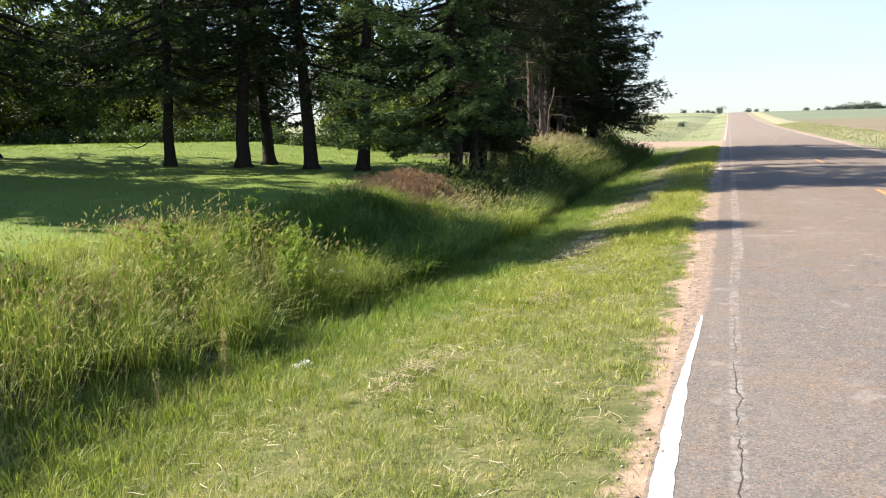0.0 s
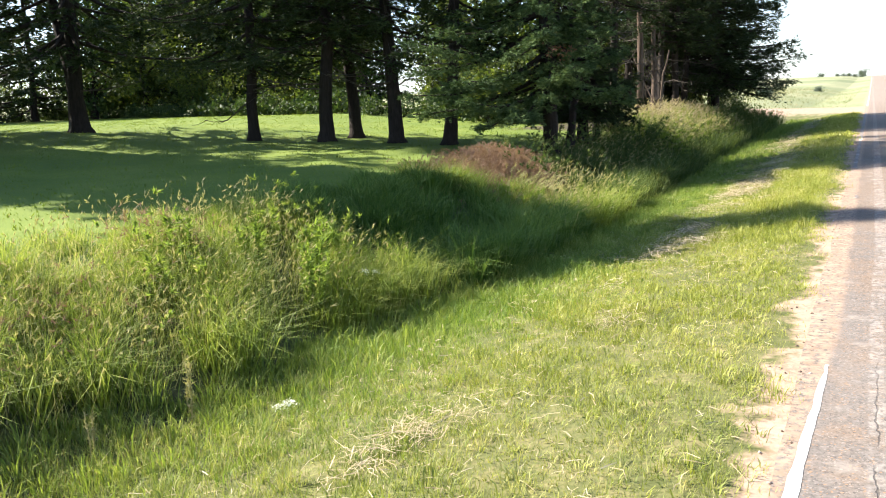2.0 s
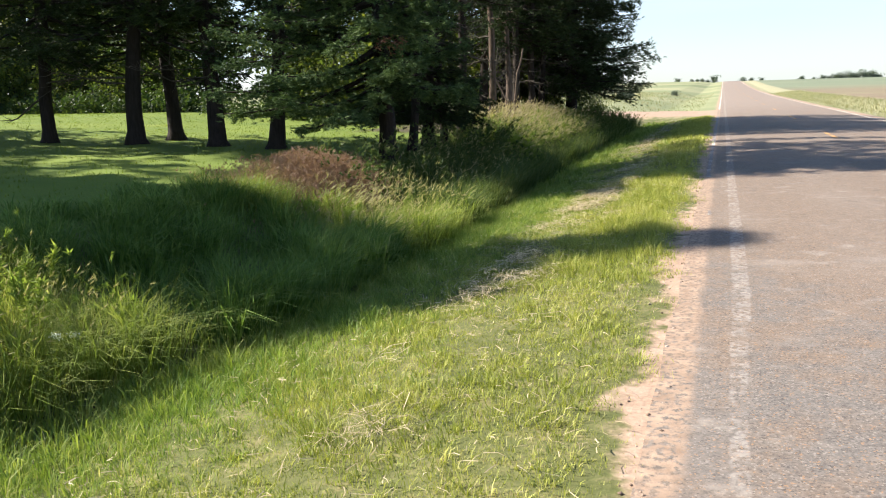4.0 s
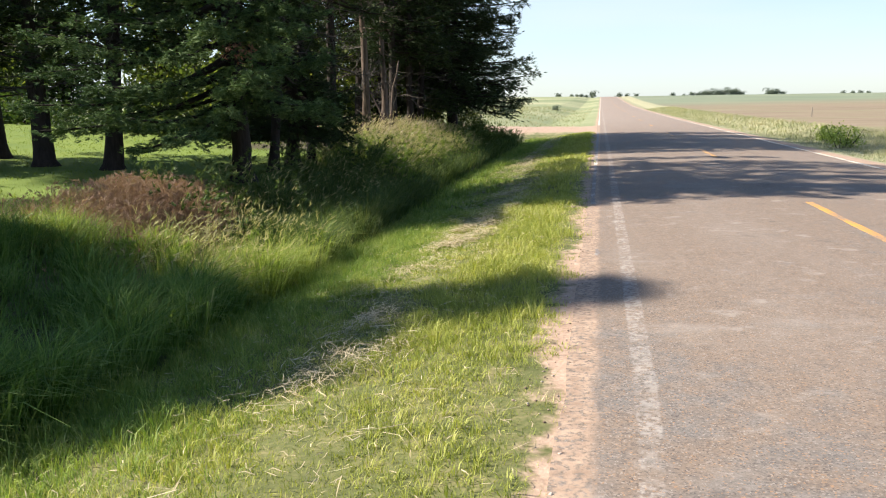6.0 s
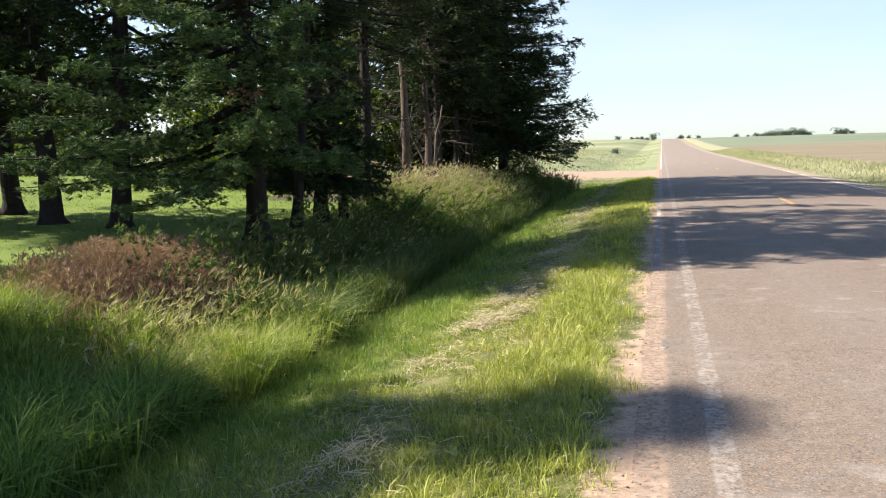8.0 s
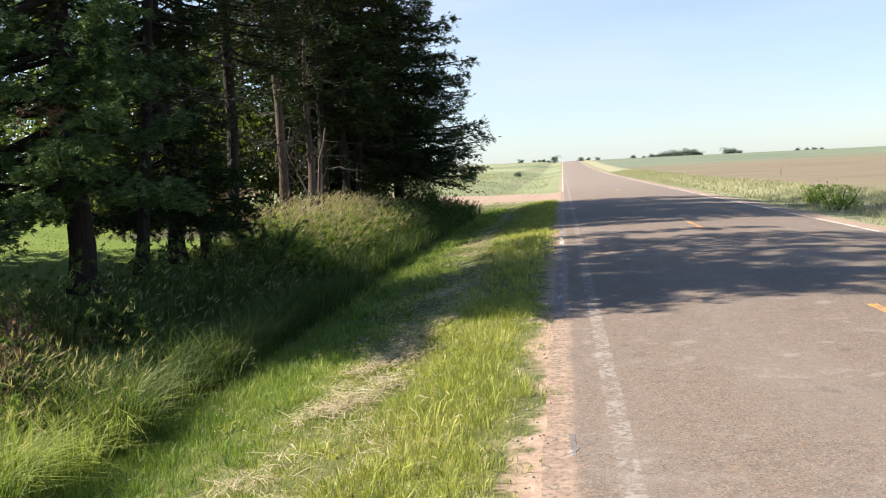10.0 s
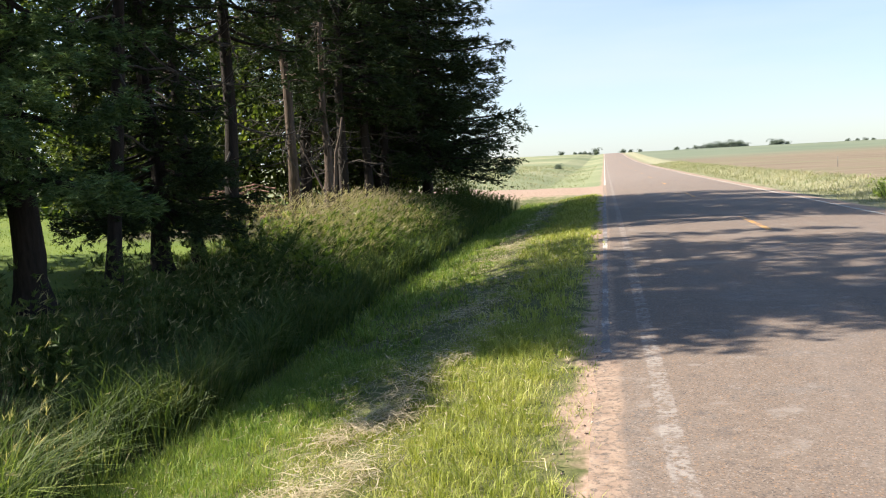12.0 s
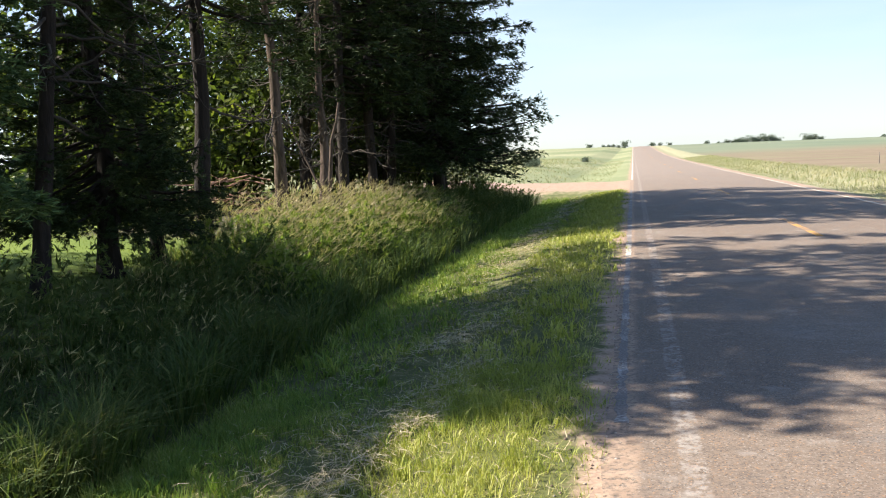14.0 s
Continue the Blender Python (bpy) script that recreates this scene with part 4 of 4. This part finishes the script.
            if kind == "turf":
                out.append(short_blades(rng, sub, ground_z(sub[:, 0], sub[:, 1]) - 0.01, h * 0.85, w, 0.6))
            else:
                sub, h = sub[h > 0.05], h[h > 0.05]
                out.append(tufts(rng, sub, 8, 0.035, h * rng.uniform(0.85, 1.5, len(h)), w * 0.95, 0.9))
stuff("mown_grass", "short sunlit yellow-green grass on the road bank", joined(pieces), MOWN)
stuff("bank_grass", "fresh green grass on the lower bank", joined(lower), BANK)
stuff("lush_grass", "thick bright green grass along the sandy shoulder", joined(lush), LUSH)


def ditch_side(y0, y1, n):
    """Roots of the uncut grass beyond the ditch and their height, in hummocks with a ragged front."""
    xy = scatter(rng, -6.9, -3.2, y0, y1, n)
    x, y = xy[:, 0], xy[:, 1]
    back = ditch_front(y) + 0.16 * lumpy(x * 2, y, 3.1) + np.abs(rng.normal(0, 0.13, n)) - x
    hummock = soft_step(lumpy(x * 1.2, y, 1.5, 5.0) + 0.6 * lumpy(y, x, 4.2, 2.0), -0.75, 0.55)
    h = (0.5 + 0.6 * hummock) * (1.12 - 0.36 * soft_step(back, 0.2, 1.5)) * (1 - 0.45 * soft_step(x, -5.7, -6.7))
    h = h * (0.87 + 0.1 * soft_step(y, 9.3, 10.5) + 0.15 * soft_step(y, 21.5, 25)) * (1 - 0.7 * soft_step(y, 16.5, 18.5) * soft_step(x, -4.9, -5.9) * soft_step(y, 25, 23))
    keep = (back > 0) & (rng.uniform(0, 1, n) < 0.3 + 0.7 * hummock) & (rng.uniform(0, 1, n) < 1 - 0.6 * soft_step(x, -6.0, -6.9))
    keep &= ((x + 5.6) / 0.95) ** 2 + ((y - 16.1) / 1.4) ** 2 > 1
    return xy[keep], h[keep]


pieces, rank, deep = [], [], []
# Material by stretch of y: darker grass tones stand where tree shade falls.
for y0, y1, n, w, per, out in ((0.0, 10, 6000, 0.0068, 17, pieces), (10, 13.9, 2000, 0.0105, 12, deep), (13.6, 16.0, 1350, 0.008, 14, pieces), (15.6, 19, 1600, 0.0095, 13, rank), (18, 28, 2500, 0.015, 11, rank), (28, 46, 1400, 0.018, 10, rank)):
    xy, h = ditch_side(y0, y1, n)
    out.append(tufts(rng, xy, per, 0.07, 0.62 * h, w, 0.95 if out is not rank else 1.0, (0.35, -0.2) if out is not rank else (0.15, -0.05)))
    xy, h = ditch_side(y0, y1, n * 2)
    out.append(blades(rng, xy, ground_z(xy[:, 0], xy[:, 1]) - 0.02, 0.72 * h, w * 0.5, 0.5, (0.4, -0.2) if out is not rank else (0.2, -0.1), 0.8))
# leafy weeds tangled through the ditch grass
for y0, y1, n, leaf, mat, name, label in ((1, 10, 1500, 0.05, WEEDS, "ditch_herbs", "low leafy green herbs tangled in the ditch grass"), (15.5, 46, 7500, 0.06, SHADE_RANK, "ditch_weeds", "broad-leaved weeds tangled along the ditch, darkened in colour for shade"), (23.5, 36, 4800, 0.085, WEEDS, "sunlit_weeds", "sunlit green broad-leaved weeds below the trunks")):
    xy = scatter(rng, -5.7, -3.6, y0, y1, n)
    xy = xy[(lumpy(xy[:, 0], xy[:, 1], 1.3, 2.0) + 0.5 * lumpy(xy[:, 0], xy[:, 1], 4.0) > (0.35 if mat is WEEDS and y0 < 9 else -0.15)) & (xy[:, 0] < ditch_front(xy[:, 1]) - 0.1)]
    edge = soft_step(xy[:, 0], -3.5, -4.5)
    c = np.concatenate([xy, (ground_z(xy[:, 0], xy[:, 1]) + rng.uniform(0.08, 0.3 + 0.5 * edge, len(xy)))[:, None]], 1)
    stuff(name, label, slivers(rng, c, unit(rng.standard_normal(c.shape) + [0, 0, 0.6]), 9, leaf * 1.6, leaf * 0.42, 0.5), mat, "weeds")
# middling grass on the ditch floor
xy = scatter(rng, -5.2, -2.9, 0.5, 11.5, 2400)
xy = xy[(xy[:, 0] > ditch_front(xy[:, 1]) + 0.2) & (rng.uniform(0, 1, len(xy)) < soft_step(xy[:, 0], -2.9, -3.4))]
pieces.append(tufts(rng, xy, 11, 0.05, rng.uniform(0.1, 0.27, len(xy)), 0.007, 0.7, (0.1, -0.1)))
stuff("tall_grass", "uncut tall green grass filling the far side of the ditch", joined(pieces), TALL)
stuff("shaded_tall_grass", "tall ditch grass, darkened in colour for the tree shade", joined(deep), SHADED_TALL)
stuff("rank_weeds", "rank weeds below the shelter belt, shade in their dark green", joined(rank), SHADE_RANK, "weeds")

xy = scatter(rng, -42, -6.3, 1, 42, 110000)
xy = xy[xy[:, 1] < 31 - 0.35 * (xy[:, 0] + 10)]
stuff("lawn_grass", "mown bright green lawn shaded by the trees", short_blades(rng, xy, ground_z(xy[:, 0], xy[:, 1]) - 0.01, 0.05 + 0 * xy[:, 0], 0.02, 0.5), LAWN)

pieces = []
for y0, y1, n, w in ((10, 45, 28000, 0.008), (45, 140, 22000, 0.018)):
    xy = scatter(rng, 6.7, 11.2, y0, y1, n)
    h = 0.11 + 0.22 * soft_step(xy[:, 0], 6.9, 8.4) * (0.85 + 0.3 * lumpy(xy[:, 0], xy[:, 1], 2.5))
    pieces.append(blades(rng, xy, ground_z(xy[:, 0], xy[:, 1]) - 0.02, h, w, 1.6, (0.2, 0), 1.2))
stuff("verge_grass", "rough pale green grass along the far verge", joined(pieces), MEADOW)
xy = scatter(rng, -40, -1.2, 58.5, 150, 28000)
h = 0.1 + 0.16 * soft_step(lumpy(xy[:, 0], xy[:, 1], 0.25), -0.3, 0.7) * soft_step(xy[:, 0], -3.0, -5.0)
stuff("meadow_grass", "pale green meadow grass beyond the drive", blades(rng, xy, ground_z(xy[:, 0], xy[:, 1]) - 0.02, h, 0.04, 0.5), MEADOW)

# the russet mound
xy = np.stack([rng.normal(-5.65, 0.55, 2200), rng.normal(16.0, 0.95, 2200)], 1)
xy = xy[(xy[:, 0] < -4.2) & (xy[:, 0] > -7.4)]
h = 0.32 * np.exp(-(((xy[:, 0] + 5.6) / 0.95) ** 2 + ((xy[:, 1] - 16.2) / 1.5) ** 2)) * (1 + 0.3 * lumpy(xy[:, 0], xy[:, 1], 3.5)) + 0.18
stuff("russet_grass", "mound of reddish dry seeding grass above the ditch", tufts(rng, xy, 5, 0.06, h, 0.006, 0.6, (0.2, -0.1)), RUSSET)
n = len(xy)
c = np.concatenate([xy, (ground_z(xy[:, 0], xy[:, 1]) + h * rng.uniform(0.6, 1.05, n))[:, None]], 1)
stuff("russet_plume", "feathery reddish seed plumes on dry grass", slivers(rng, c, unit(rng.standard_normal((n, 3)) + [0.5, -0.2, 0.9]), 9, 0.085, 0.008, 0.6), RUSSET)

xy = np.concatenate([rng.normal(0, 1, (150, 2)) * [0.2, 0.3] + [-5.7, 8.0], rng.normal(0, 1, (120, 2)) * [0.35, 0.5] + [-5.0, 6.2], rng.normal(0, 1, (260, 2)) * [0.4, 0.8] + [-5.3, 31.5]])
c = np.concatenate([xy, (ground_z(xy[:, 0], xy[:, 1]) + 0.38 * rng.uniform(0.7, 1.2, len(xy)))[:, None]], 1)
stuff("pinkish_plume", "thin pinkish seed plumes above the ditch grass", slivers(rng, c, unit(rng.standard_normal((len(c), 3)) + [0.5, -0.2, 0.9]), 7, 0.08, 0.007, 0.6), RUSSET)

# cut hay lying on the bank


def straws(rng, xy, lift, length, width=0.0035, along=0.3):
    """Dry stalks lying on the grass, each bowed and raised a little."""
    n = len(xy)
    az = rng.uniform(0, 2 * np.pi, n)
    way = unit(np.stack([np.cos(az), np.sin(az) * (1 + along) , 0.12 * rng.standard_normal(n)], 1))
    side = unit(np.cross(way, np.array([0, 0, 1.0]) + 0.4 * rng.standard_normal((n, 3))))
    ln = (length * rng.uniform(0.4, 1.5, n))[:, None]
    p0 = np.concatenate([xy, (ground_z(xy[:, 0], xy[:, 1]) + lift * rng.uniform(0.3, 1.1, n))[:, None]], 1)
    w = (width * rng.uniform(0.6, 1.4, n))[:, None] * 0.5
    p1 = p0 + way * ln * 0.55 + side * ln * rng.normal(0, 0.09, (n, 1)) + np.array([0, 0, 1.0]) * ln * rng.uniform(-0.02, 0.1, (n, 1))
    p2 = p0 + way * ln + np.array([0, 0, -1.0]) * ln * rng.uniform(0.0, 0.1, (n, 1))
    v = np.stack([p0 - side * w, p0 + side * w, p1 - side * w, p1 + side * w, p2], 1)
    base = np.arange(n)[:, None] * 5
    return v.reshape(-1, 3), np.concatenate([base + [0, 1, 3], base + [0, 3, 2], base + [2, 3, 4]])


pieces = []
y = rng.uniform(9.0, 46, 14000)
xy = np.stack([windrow(y) + rng.normal(0, 0.26, len(y)), y], 1)
streak = lumpy(xy[:, 0] * 1.5, xy[:, 1] * 0.5, 2.2, 3.0) + 0.7 * lumpy(xy[:, 0] * 1.3, xy[:, 1], 5.0, 1.0)
xy = xy[streak + 0.5 * rng.standard_normal(len(xy)) > 0.15 + 0.4 * soft_step(xy[:, 1], 13, 10)]
pieces.append(straws(rng, xy, 0.1, 0.14, 0.0034))
for mx, my, sx, sy, m in ((-1.62, 15.9, 0.17, 0.2, 1000), (-1.35, 16.2, 0.08, 0.14, 260), (-1.58, 17.15, 0.15, 0.24, 1000), (-1.45, 17.9, 0.1, 0.3, 500), (-1.3, 18.6, 0.12, 0.3, 500), (-1.8, 14.5, 0.1, 0.16, 260), (-1.2, 19.8, 0.14, 0.35, 450), (-1.5, 21.2, 0.16, 0.4, 450), (-2.2, 28.3, 0.25, 0.8, 900), (-1.75, 12.4, 0.1, 0.25, 260), (-1.45, 11.2, 0.16, 0.35, 420), (-1.85, 5.95, 0.13, 0.28, 420), (-1.4, 8.1, 0.1, 0.2, 160)):
    m = int(m * 1.15)
    heap_xy = rng.normal(0, 1, (m, 2)) * [sx, sy] + [mx, my]
    heap_xy[:, 0] += 0.25 * (heap_xy[:, 1] - my)
    heap_xy = heap_xy[lumpy(heap_xy[:, 0], heap_xy[:, 1], 5.5, 3.0) + 0.4 * rng.standard_normal(m) > -0.25]
    pieces.append(straws(rng, heap_xy, 0.085, 0.14, 0.0033))
xy = keep_bank(scatter(rng, -3.0, 0.0, 1, 30, 14000))
xy = xy[lumpy(xy[:, 0] * 1.4, xy[:, 1] * 0.7, 1.7, 6.0) + 0.5 * rng.standard_normal(len(xy)) > 0.15]
pieces.append(straws(rng, xy, 0.08, 0.075, 0.0038))
# dry stalks trailing over the edge of the sand
y = rng.uniform(3, 24, 420)
xy = np.stack([bank_edge(y) - 0.12 + rng.normal(0, 0.09, len(y)), y], 1)
pieces.append(straws(rng, xy[xy[:, 0] < -0.22], 0.05, 0.14, 0.0035))
stuff("cut_straw", "dry cut hay lying in a loose row on the bank", joined(pieces), STRAW, "straw")

# weeds, flowers and seed heads in the ditch


def weed(name, label, seed, stems, height, reach, mat, leaf=0.12, category="weed"):
    """A weed with upright stems that fork from one root, and narrow leaves all the way up."""
    rng = np.random.default_rng(seed)
    plant = new(name)
    wood, cs, ws = [], [], []
    for _ in range(stems):
        az = rng.uniform(0, 2 * np.pi)
        tip = np.array([math.cos(az) * reach, math.sin(az) * reach, height]) * rng.uniform(0.6, 1.0)
        pts = bend(np.array([0, 0, -0.05]), tip, 0.0, 6, rng, 0.012)
        wood.append(tube(pts, np.linspace(0.006, 0.002, 6), 4))
        t = rng.uniform(0.12, 1.0, 46)
        cs.append(np.stack([np.interp(t, np.linspace(0, 1, 6), pts[:, c]) for c in range(3)], 1))
        a = rng.uniform(0, 2 * np.pi, 46)
        ws.append(np.stack([np.cos(a), np.sin(a), rng.uniform(0.2, 1.3, 46)], 1))
    if stems < 10:
        for one in wood:
            soup("stem", *one, mat, plant)
    else:
        soup("stem", *joined(wood), mat, plant)
    soup("foliage", *slivers(rng, np.concatenate(cs), unit(np.concatenate(ws)), 2, leaf, leaf * 0.17, 0.35), mat, plant)
    return tagged(plant, label, category)


stalk = set_at(weed("leafy_weed", "upright leafy green weed among the tall grass", 71, 7, 0.85, 0.2, WEEDS), -4.35, 8.6)
for x, y, k in ((-4.6, 8.9, 1.0), (-4.15, 8.3, 0.85), (-4.9, 8.4, 0.9), (-4.45, 9.2, 0.9), (-5.2, 9.0, 0.8), (-4.8, 9.6, 0.8), (-5.0, 7.3, 0.7), (-5.4, 8.0, 0.8), (-4.0, 13.6, 0.6), (-4.3, 14.2, 0.7), (-3.9, 14.7, 0.6), (-4.1, 15.6, 0.65), (-4.7, 13.9, 0.65), (-3.8, 15.9, 0.55), (-4.4, 26.5, 1.1), (-4.8, 28.2, 1.3), (-4.3, 29.8, 1.2), (-5.2, 30.6, 1.3)):
    copy_at(stalk, x, y, rng.uniform(0, 360), (0, 0), k)
dock = set_at(weed("dock_stalk", "rusty yellow-green dock stalk in the ditch", 74, 3, 0.55, 0.05, SEEDHEAD, 0.05), -3.65, 6.25)
copy_at(dock, -3.8, 5.6, 120, (0, 0), 0.7)
bush_low = set_at(weed("low_bush", "dense green weed bush beside the ditch", 72, 34, 0.9, 0.75, SHADE_RANK, 0.11, "bush"), -4.9, 22.6)
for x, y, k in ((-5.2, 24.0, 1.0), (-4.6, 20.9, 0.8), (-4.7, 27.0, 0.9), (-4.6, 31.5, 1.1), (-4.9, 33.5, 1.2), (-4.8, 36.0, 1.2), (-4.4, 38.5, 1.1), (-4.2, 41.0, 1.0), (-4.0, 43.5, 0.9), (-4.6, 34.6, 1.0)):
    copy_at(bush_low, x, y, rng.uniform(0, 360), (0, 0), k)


verge_bush = set_at(shrub("verge_bush", "pale green bush on the grassy far verge", 73, 0.65, 0.75, WEEDS, 60, 16, 0.08, "bush"), 7.9, 35.0)
copy_at(verge_bush, 8.3, 38.6, 80, (0, 0), 0.9)


def heads(n, x0, x1, y0, y1, tall, mat, name, label, long=0.09, bow=(0.35, -0.1)):
    """Thin stems, each with a bent tapered seed head."""
    xy = scatter(rng, x0, x1, y0, y1, n)
    foot = ground_z(xy[:, 0], xy[:, 1])
    h = tall * rng.uniform(0.75, 1.2, n)
    way = unit(np.stack([bow[0] + 0.3 * rng.standard_normal(n), bow[1] + 0.3 * rng.standard_normal(n), np.ones(n)], 1))
    base = np.concatenate([xy, foot[:, None]], 1)
    top = base + way * h[:, None]
    side = unit(np.cross(way, rng.standard_normal((n, 3))))
    stem = np.stack([base - side * 0.002, base + side * 0.002, top], 1).reshape(-1, 3), np.arange(3 * n).reshape(-1, 3)
    nod = unit(way + np.stack([rng.normal(0.3, 0.4, n), rng.normal(-0.1, 0.35, n), -0.25 * np.ones(n)], 1))
    return tagged(soup(name, *joined([stem, slivers(rng, top - nod * 0.02, nod, 5, long, 0.008, 0.2)]), mat), label, "grass", kind="stuff")


heads(2600, -6.0, -4.1, 0.5, 9.6, 0.62, SEEDHEAD, "seeding_grass", "pale seeding grass stems above the tall grass", 0.06)
heads(520, -4.9, -3.5, 13.6, 16.8, 0.55, SEEDHEAD, "foxtail_grass", "pale nodding foxtail heads at the ditch edge", 0.12, (0.4, -0.1))
heads(3000, -6.3, -4.3, 23.5, 35, 0.82, SEEDHEAD, "ripe_grass", "tall ripe straw-coloured grass in front of the trunks", 0.13)
heads(900, -6.2, -4.9, 24.8, 32, 0.95, STRAW, "dry_grass", "dry straw-coloured grass heads before the sunlit trunks", 0.12)
heads(420, -5.6, -4.0, 17.2, 25, 0.6, SEEDHEAD, "shade_grass", "scattered pale grass heads in the shaded ditch", 0.09)
# small stones lying on the sandy shoulder
pebbles = []
for _ in range(900):
    y = rng.uniform(2, 30)
    x = bank_edge(y) + rng.uniform(-0.05, 0.24)
    if x > -0.02:
        continue
    size = rng.uniform(0.004, 0.013)
    v = size * np.array([[1, 0, 0], [0, 1, 0], [-1, 0, 0], [0, -1, 0], [0, 0, 0.7], [0, 0, -0.5]]) * rng.uniform(0.6, 1.3, (6, 3))
    pebbles.append((v + [x, y, float(ground_z(x, y)) + 0.3 * size], np.array([[0, 1, 4], [1, 2, 4], [2, 3, 4], [3, 0, 4], [1, 0, 5], [2, 1, 5], [3, 2, 5], [0, 3, 5]])))
stuff("pebbles", "pale and brown pebbles on the sandy shoulder", joined(pebbles), STONE, "pebbles")
# tufts creeping over the sandy shoulder
pieces = []
for y in np.sort(rng.uniform(1.5, 40, 150)):
    n = int(rng.integers(25, 70))
    xy = rng.normal(0, 1, (n, 2)) * [0.06, 0.09] + [rng.uniform(-0.42, -0.12), y]
    xy = xy[xy[:, 0] < -0.07]
    pieces.append(short_blades(rng, xy, ground_z(xy[:, 0], xy[:, 1]) - 0.01, 0.07 + 0 * xy[:, 0], 0.006, 0.8))
stuff("shoulder_tufts", "scattered grass tufts on the sandy road shoulder", joined(pieces), MOWN)
for x, y in ((-3.98, 9.06), (-4.03, 8.95), (-3.1, 6.45), (-3.04, 6.5)):
    umbel = new("white_flower")
    z0 = float(ground_z(x, y))
    hgt = 0.42 if x < -3.5 else 0.1
    soup("stem", *tube(np.array([[0, 0, 0], [0.01, 0, hgt * 0.5], [0.0, 0.01, hgt]]), [0.004, 0.003, 0.003], 4), WEEDS, umbel)
    c = np.array([0, 0, hgt]) + rng.standard_normal((30, 3)) * np.array([0.018, 0.018, 0.008])
    soup("bloom", *leaves(rng, c, 3, 0.013, 0.01, 1.0), FLOWER, umbel)
    umbel.matrix_world = pose(x, y, z0)
    tagged(umbel, "white flat-topped wild flower in the ditch grass", "flower")

# distance
far_tree = set_at(shrub("distant_tree", "rounded tree on the skyline, haze in its leaf colour", 61, 5.2, 3.6, HAZED_LEAF, 110, 18, 0.5, "tree"), -2.9, 331, 0, (0, 0), 0.5)
for x, y, k in ((-17, 345, 0.35), (-12, 360, 0.25), (-8, 365, 0.3), (-10, 362, 0.25), (-6, 366, 0.25), (9, 420, 0.45), (13, 430, 0.35), (18, 440, 0.35), (81, 560, 1.15), (77, 562, 0.8), (73, 560, 1.05), (69, 563, 0.7), (66, 560, 0.85), (62, 561, 0.5), (58, 560, 0.6), (53, 560, 0.35), (46, 560, 0.55), (85, 560, 0.95), (89, 560, 0.6), (103, 545, 0.95), (107, 545, 0.8), (111, 546, 0.5),
               (160, 600, 0.5), (166, 600, 0.45), (171, 600, 0.5), (176, 600, 0.4), (-9.5, 92, 0.3), (-22, 110, 0.3), (-6.5, 130, 0.18)):
    copy_at(far_tree, x, y, rng.uniform(0, 360), (0, 0), k, 1.3 * k, 1.15)


# dead russet bough on the spruce
twig = tube(bend(np.array([0.3, -0.7, 2.3]), np.array([1.05, -2.05, 2.1]), 0.05, 6, rng, 0.02), np.linspace(0.02, 0.005, 6), 4)
bough = joined([twig, slivers(rng, np.array([1.0, -1.95, 2.1]) + rng.standard_normal((45, 3)) * np.array([0.16, 0.12, 0.08]), unit(rng.standard_normal((45, 3)) + [0.5, -0.8, -0.2]), 7, 0.07, 0.012, 0.7)])
soup("dead_bough", *bough, DEADNEEDLE, spruce, "dead reddish brown needles")

# a dead sapling and a heap of brushwood among the trunks
sapling = new("dead_sapling")
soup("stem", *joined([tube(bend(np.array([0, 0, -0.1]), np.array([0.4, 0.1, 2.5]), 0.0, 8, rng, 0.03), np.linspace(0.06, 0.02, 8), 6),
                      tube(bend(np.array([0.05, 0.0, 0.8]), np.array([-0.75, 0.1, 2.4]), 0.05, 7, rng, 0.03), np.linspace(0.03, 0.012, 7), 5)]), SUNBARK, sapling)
sapling.matrix_world = pose(-6.0, 29.2, float(ground_z(-6.0, 29.2)))
tagged(sapling, "pale forked dead sapling among the cedar trunks", "tree")
heap = new("brush_pile")
for _ in range(46):
    a = rng.uniform(0, np.pi)
    mid = np.array([rng.normal(0, 0.9), rng.normal(0, 0.5), rng.uniform(0.1, 0.9)])
    d = np.array([math.cos(a), math.sin(a) * 0.6, rng.normal(0, 0.15)]) * rng.uniform(0.5, 1.1)
    soup("branch", *tube(bend(mid - d, mid + d, 0.06, 5, rng, 0.04), np.linspace(0.022, 0.006, 5), 4), RUSTWOOD, heap)
heap.matrix_world = pose(-9.2, 31.6, float(ground_z(-9.2, 31.6)))
tagged(heap, "heap of dry reddish brushwood between the cedars", "brush pile")

# a lone post in the field edge
post = new("fence_post")
soup("shaft", *tube(np.array([[0, 0, -0.3], [0, 0, 0.35], [0.02, 0, 0.75]]), [0.04, 0.036, 0.03], 8), DEADWOOD, post)
post.matrix_world = pose(15.7, 72.2, float(ground_z(15.7, 72.2)))
tagged(post, "weathered wooden fence post at the field edge", "fence post")
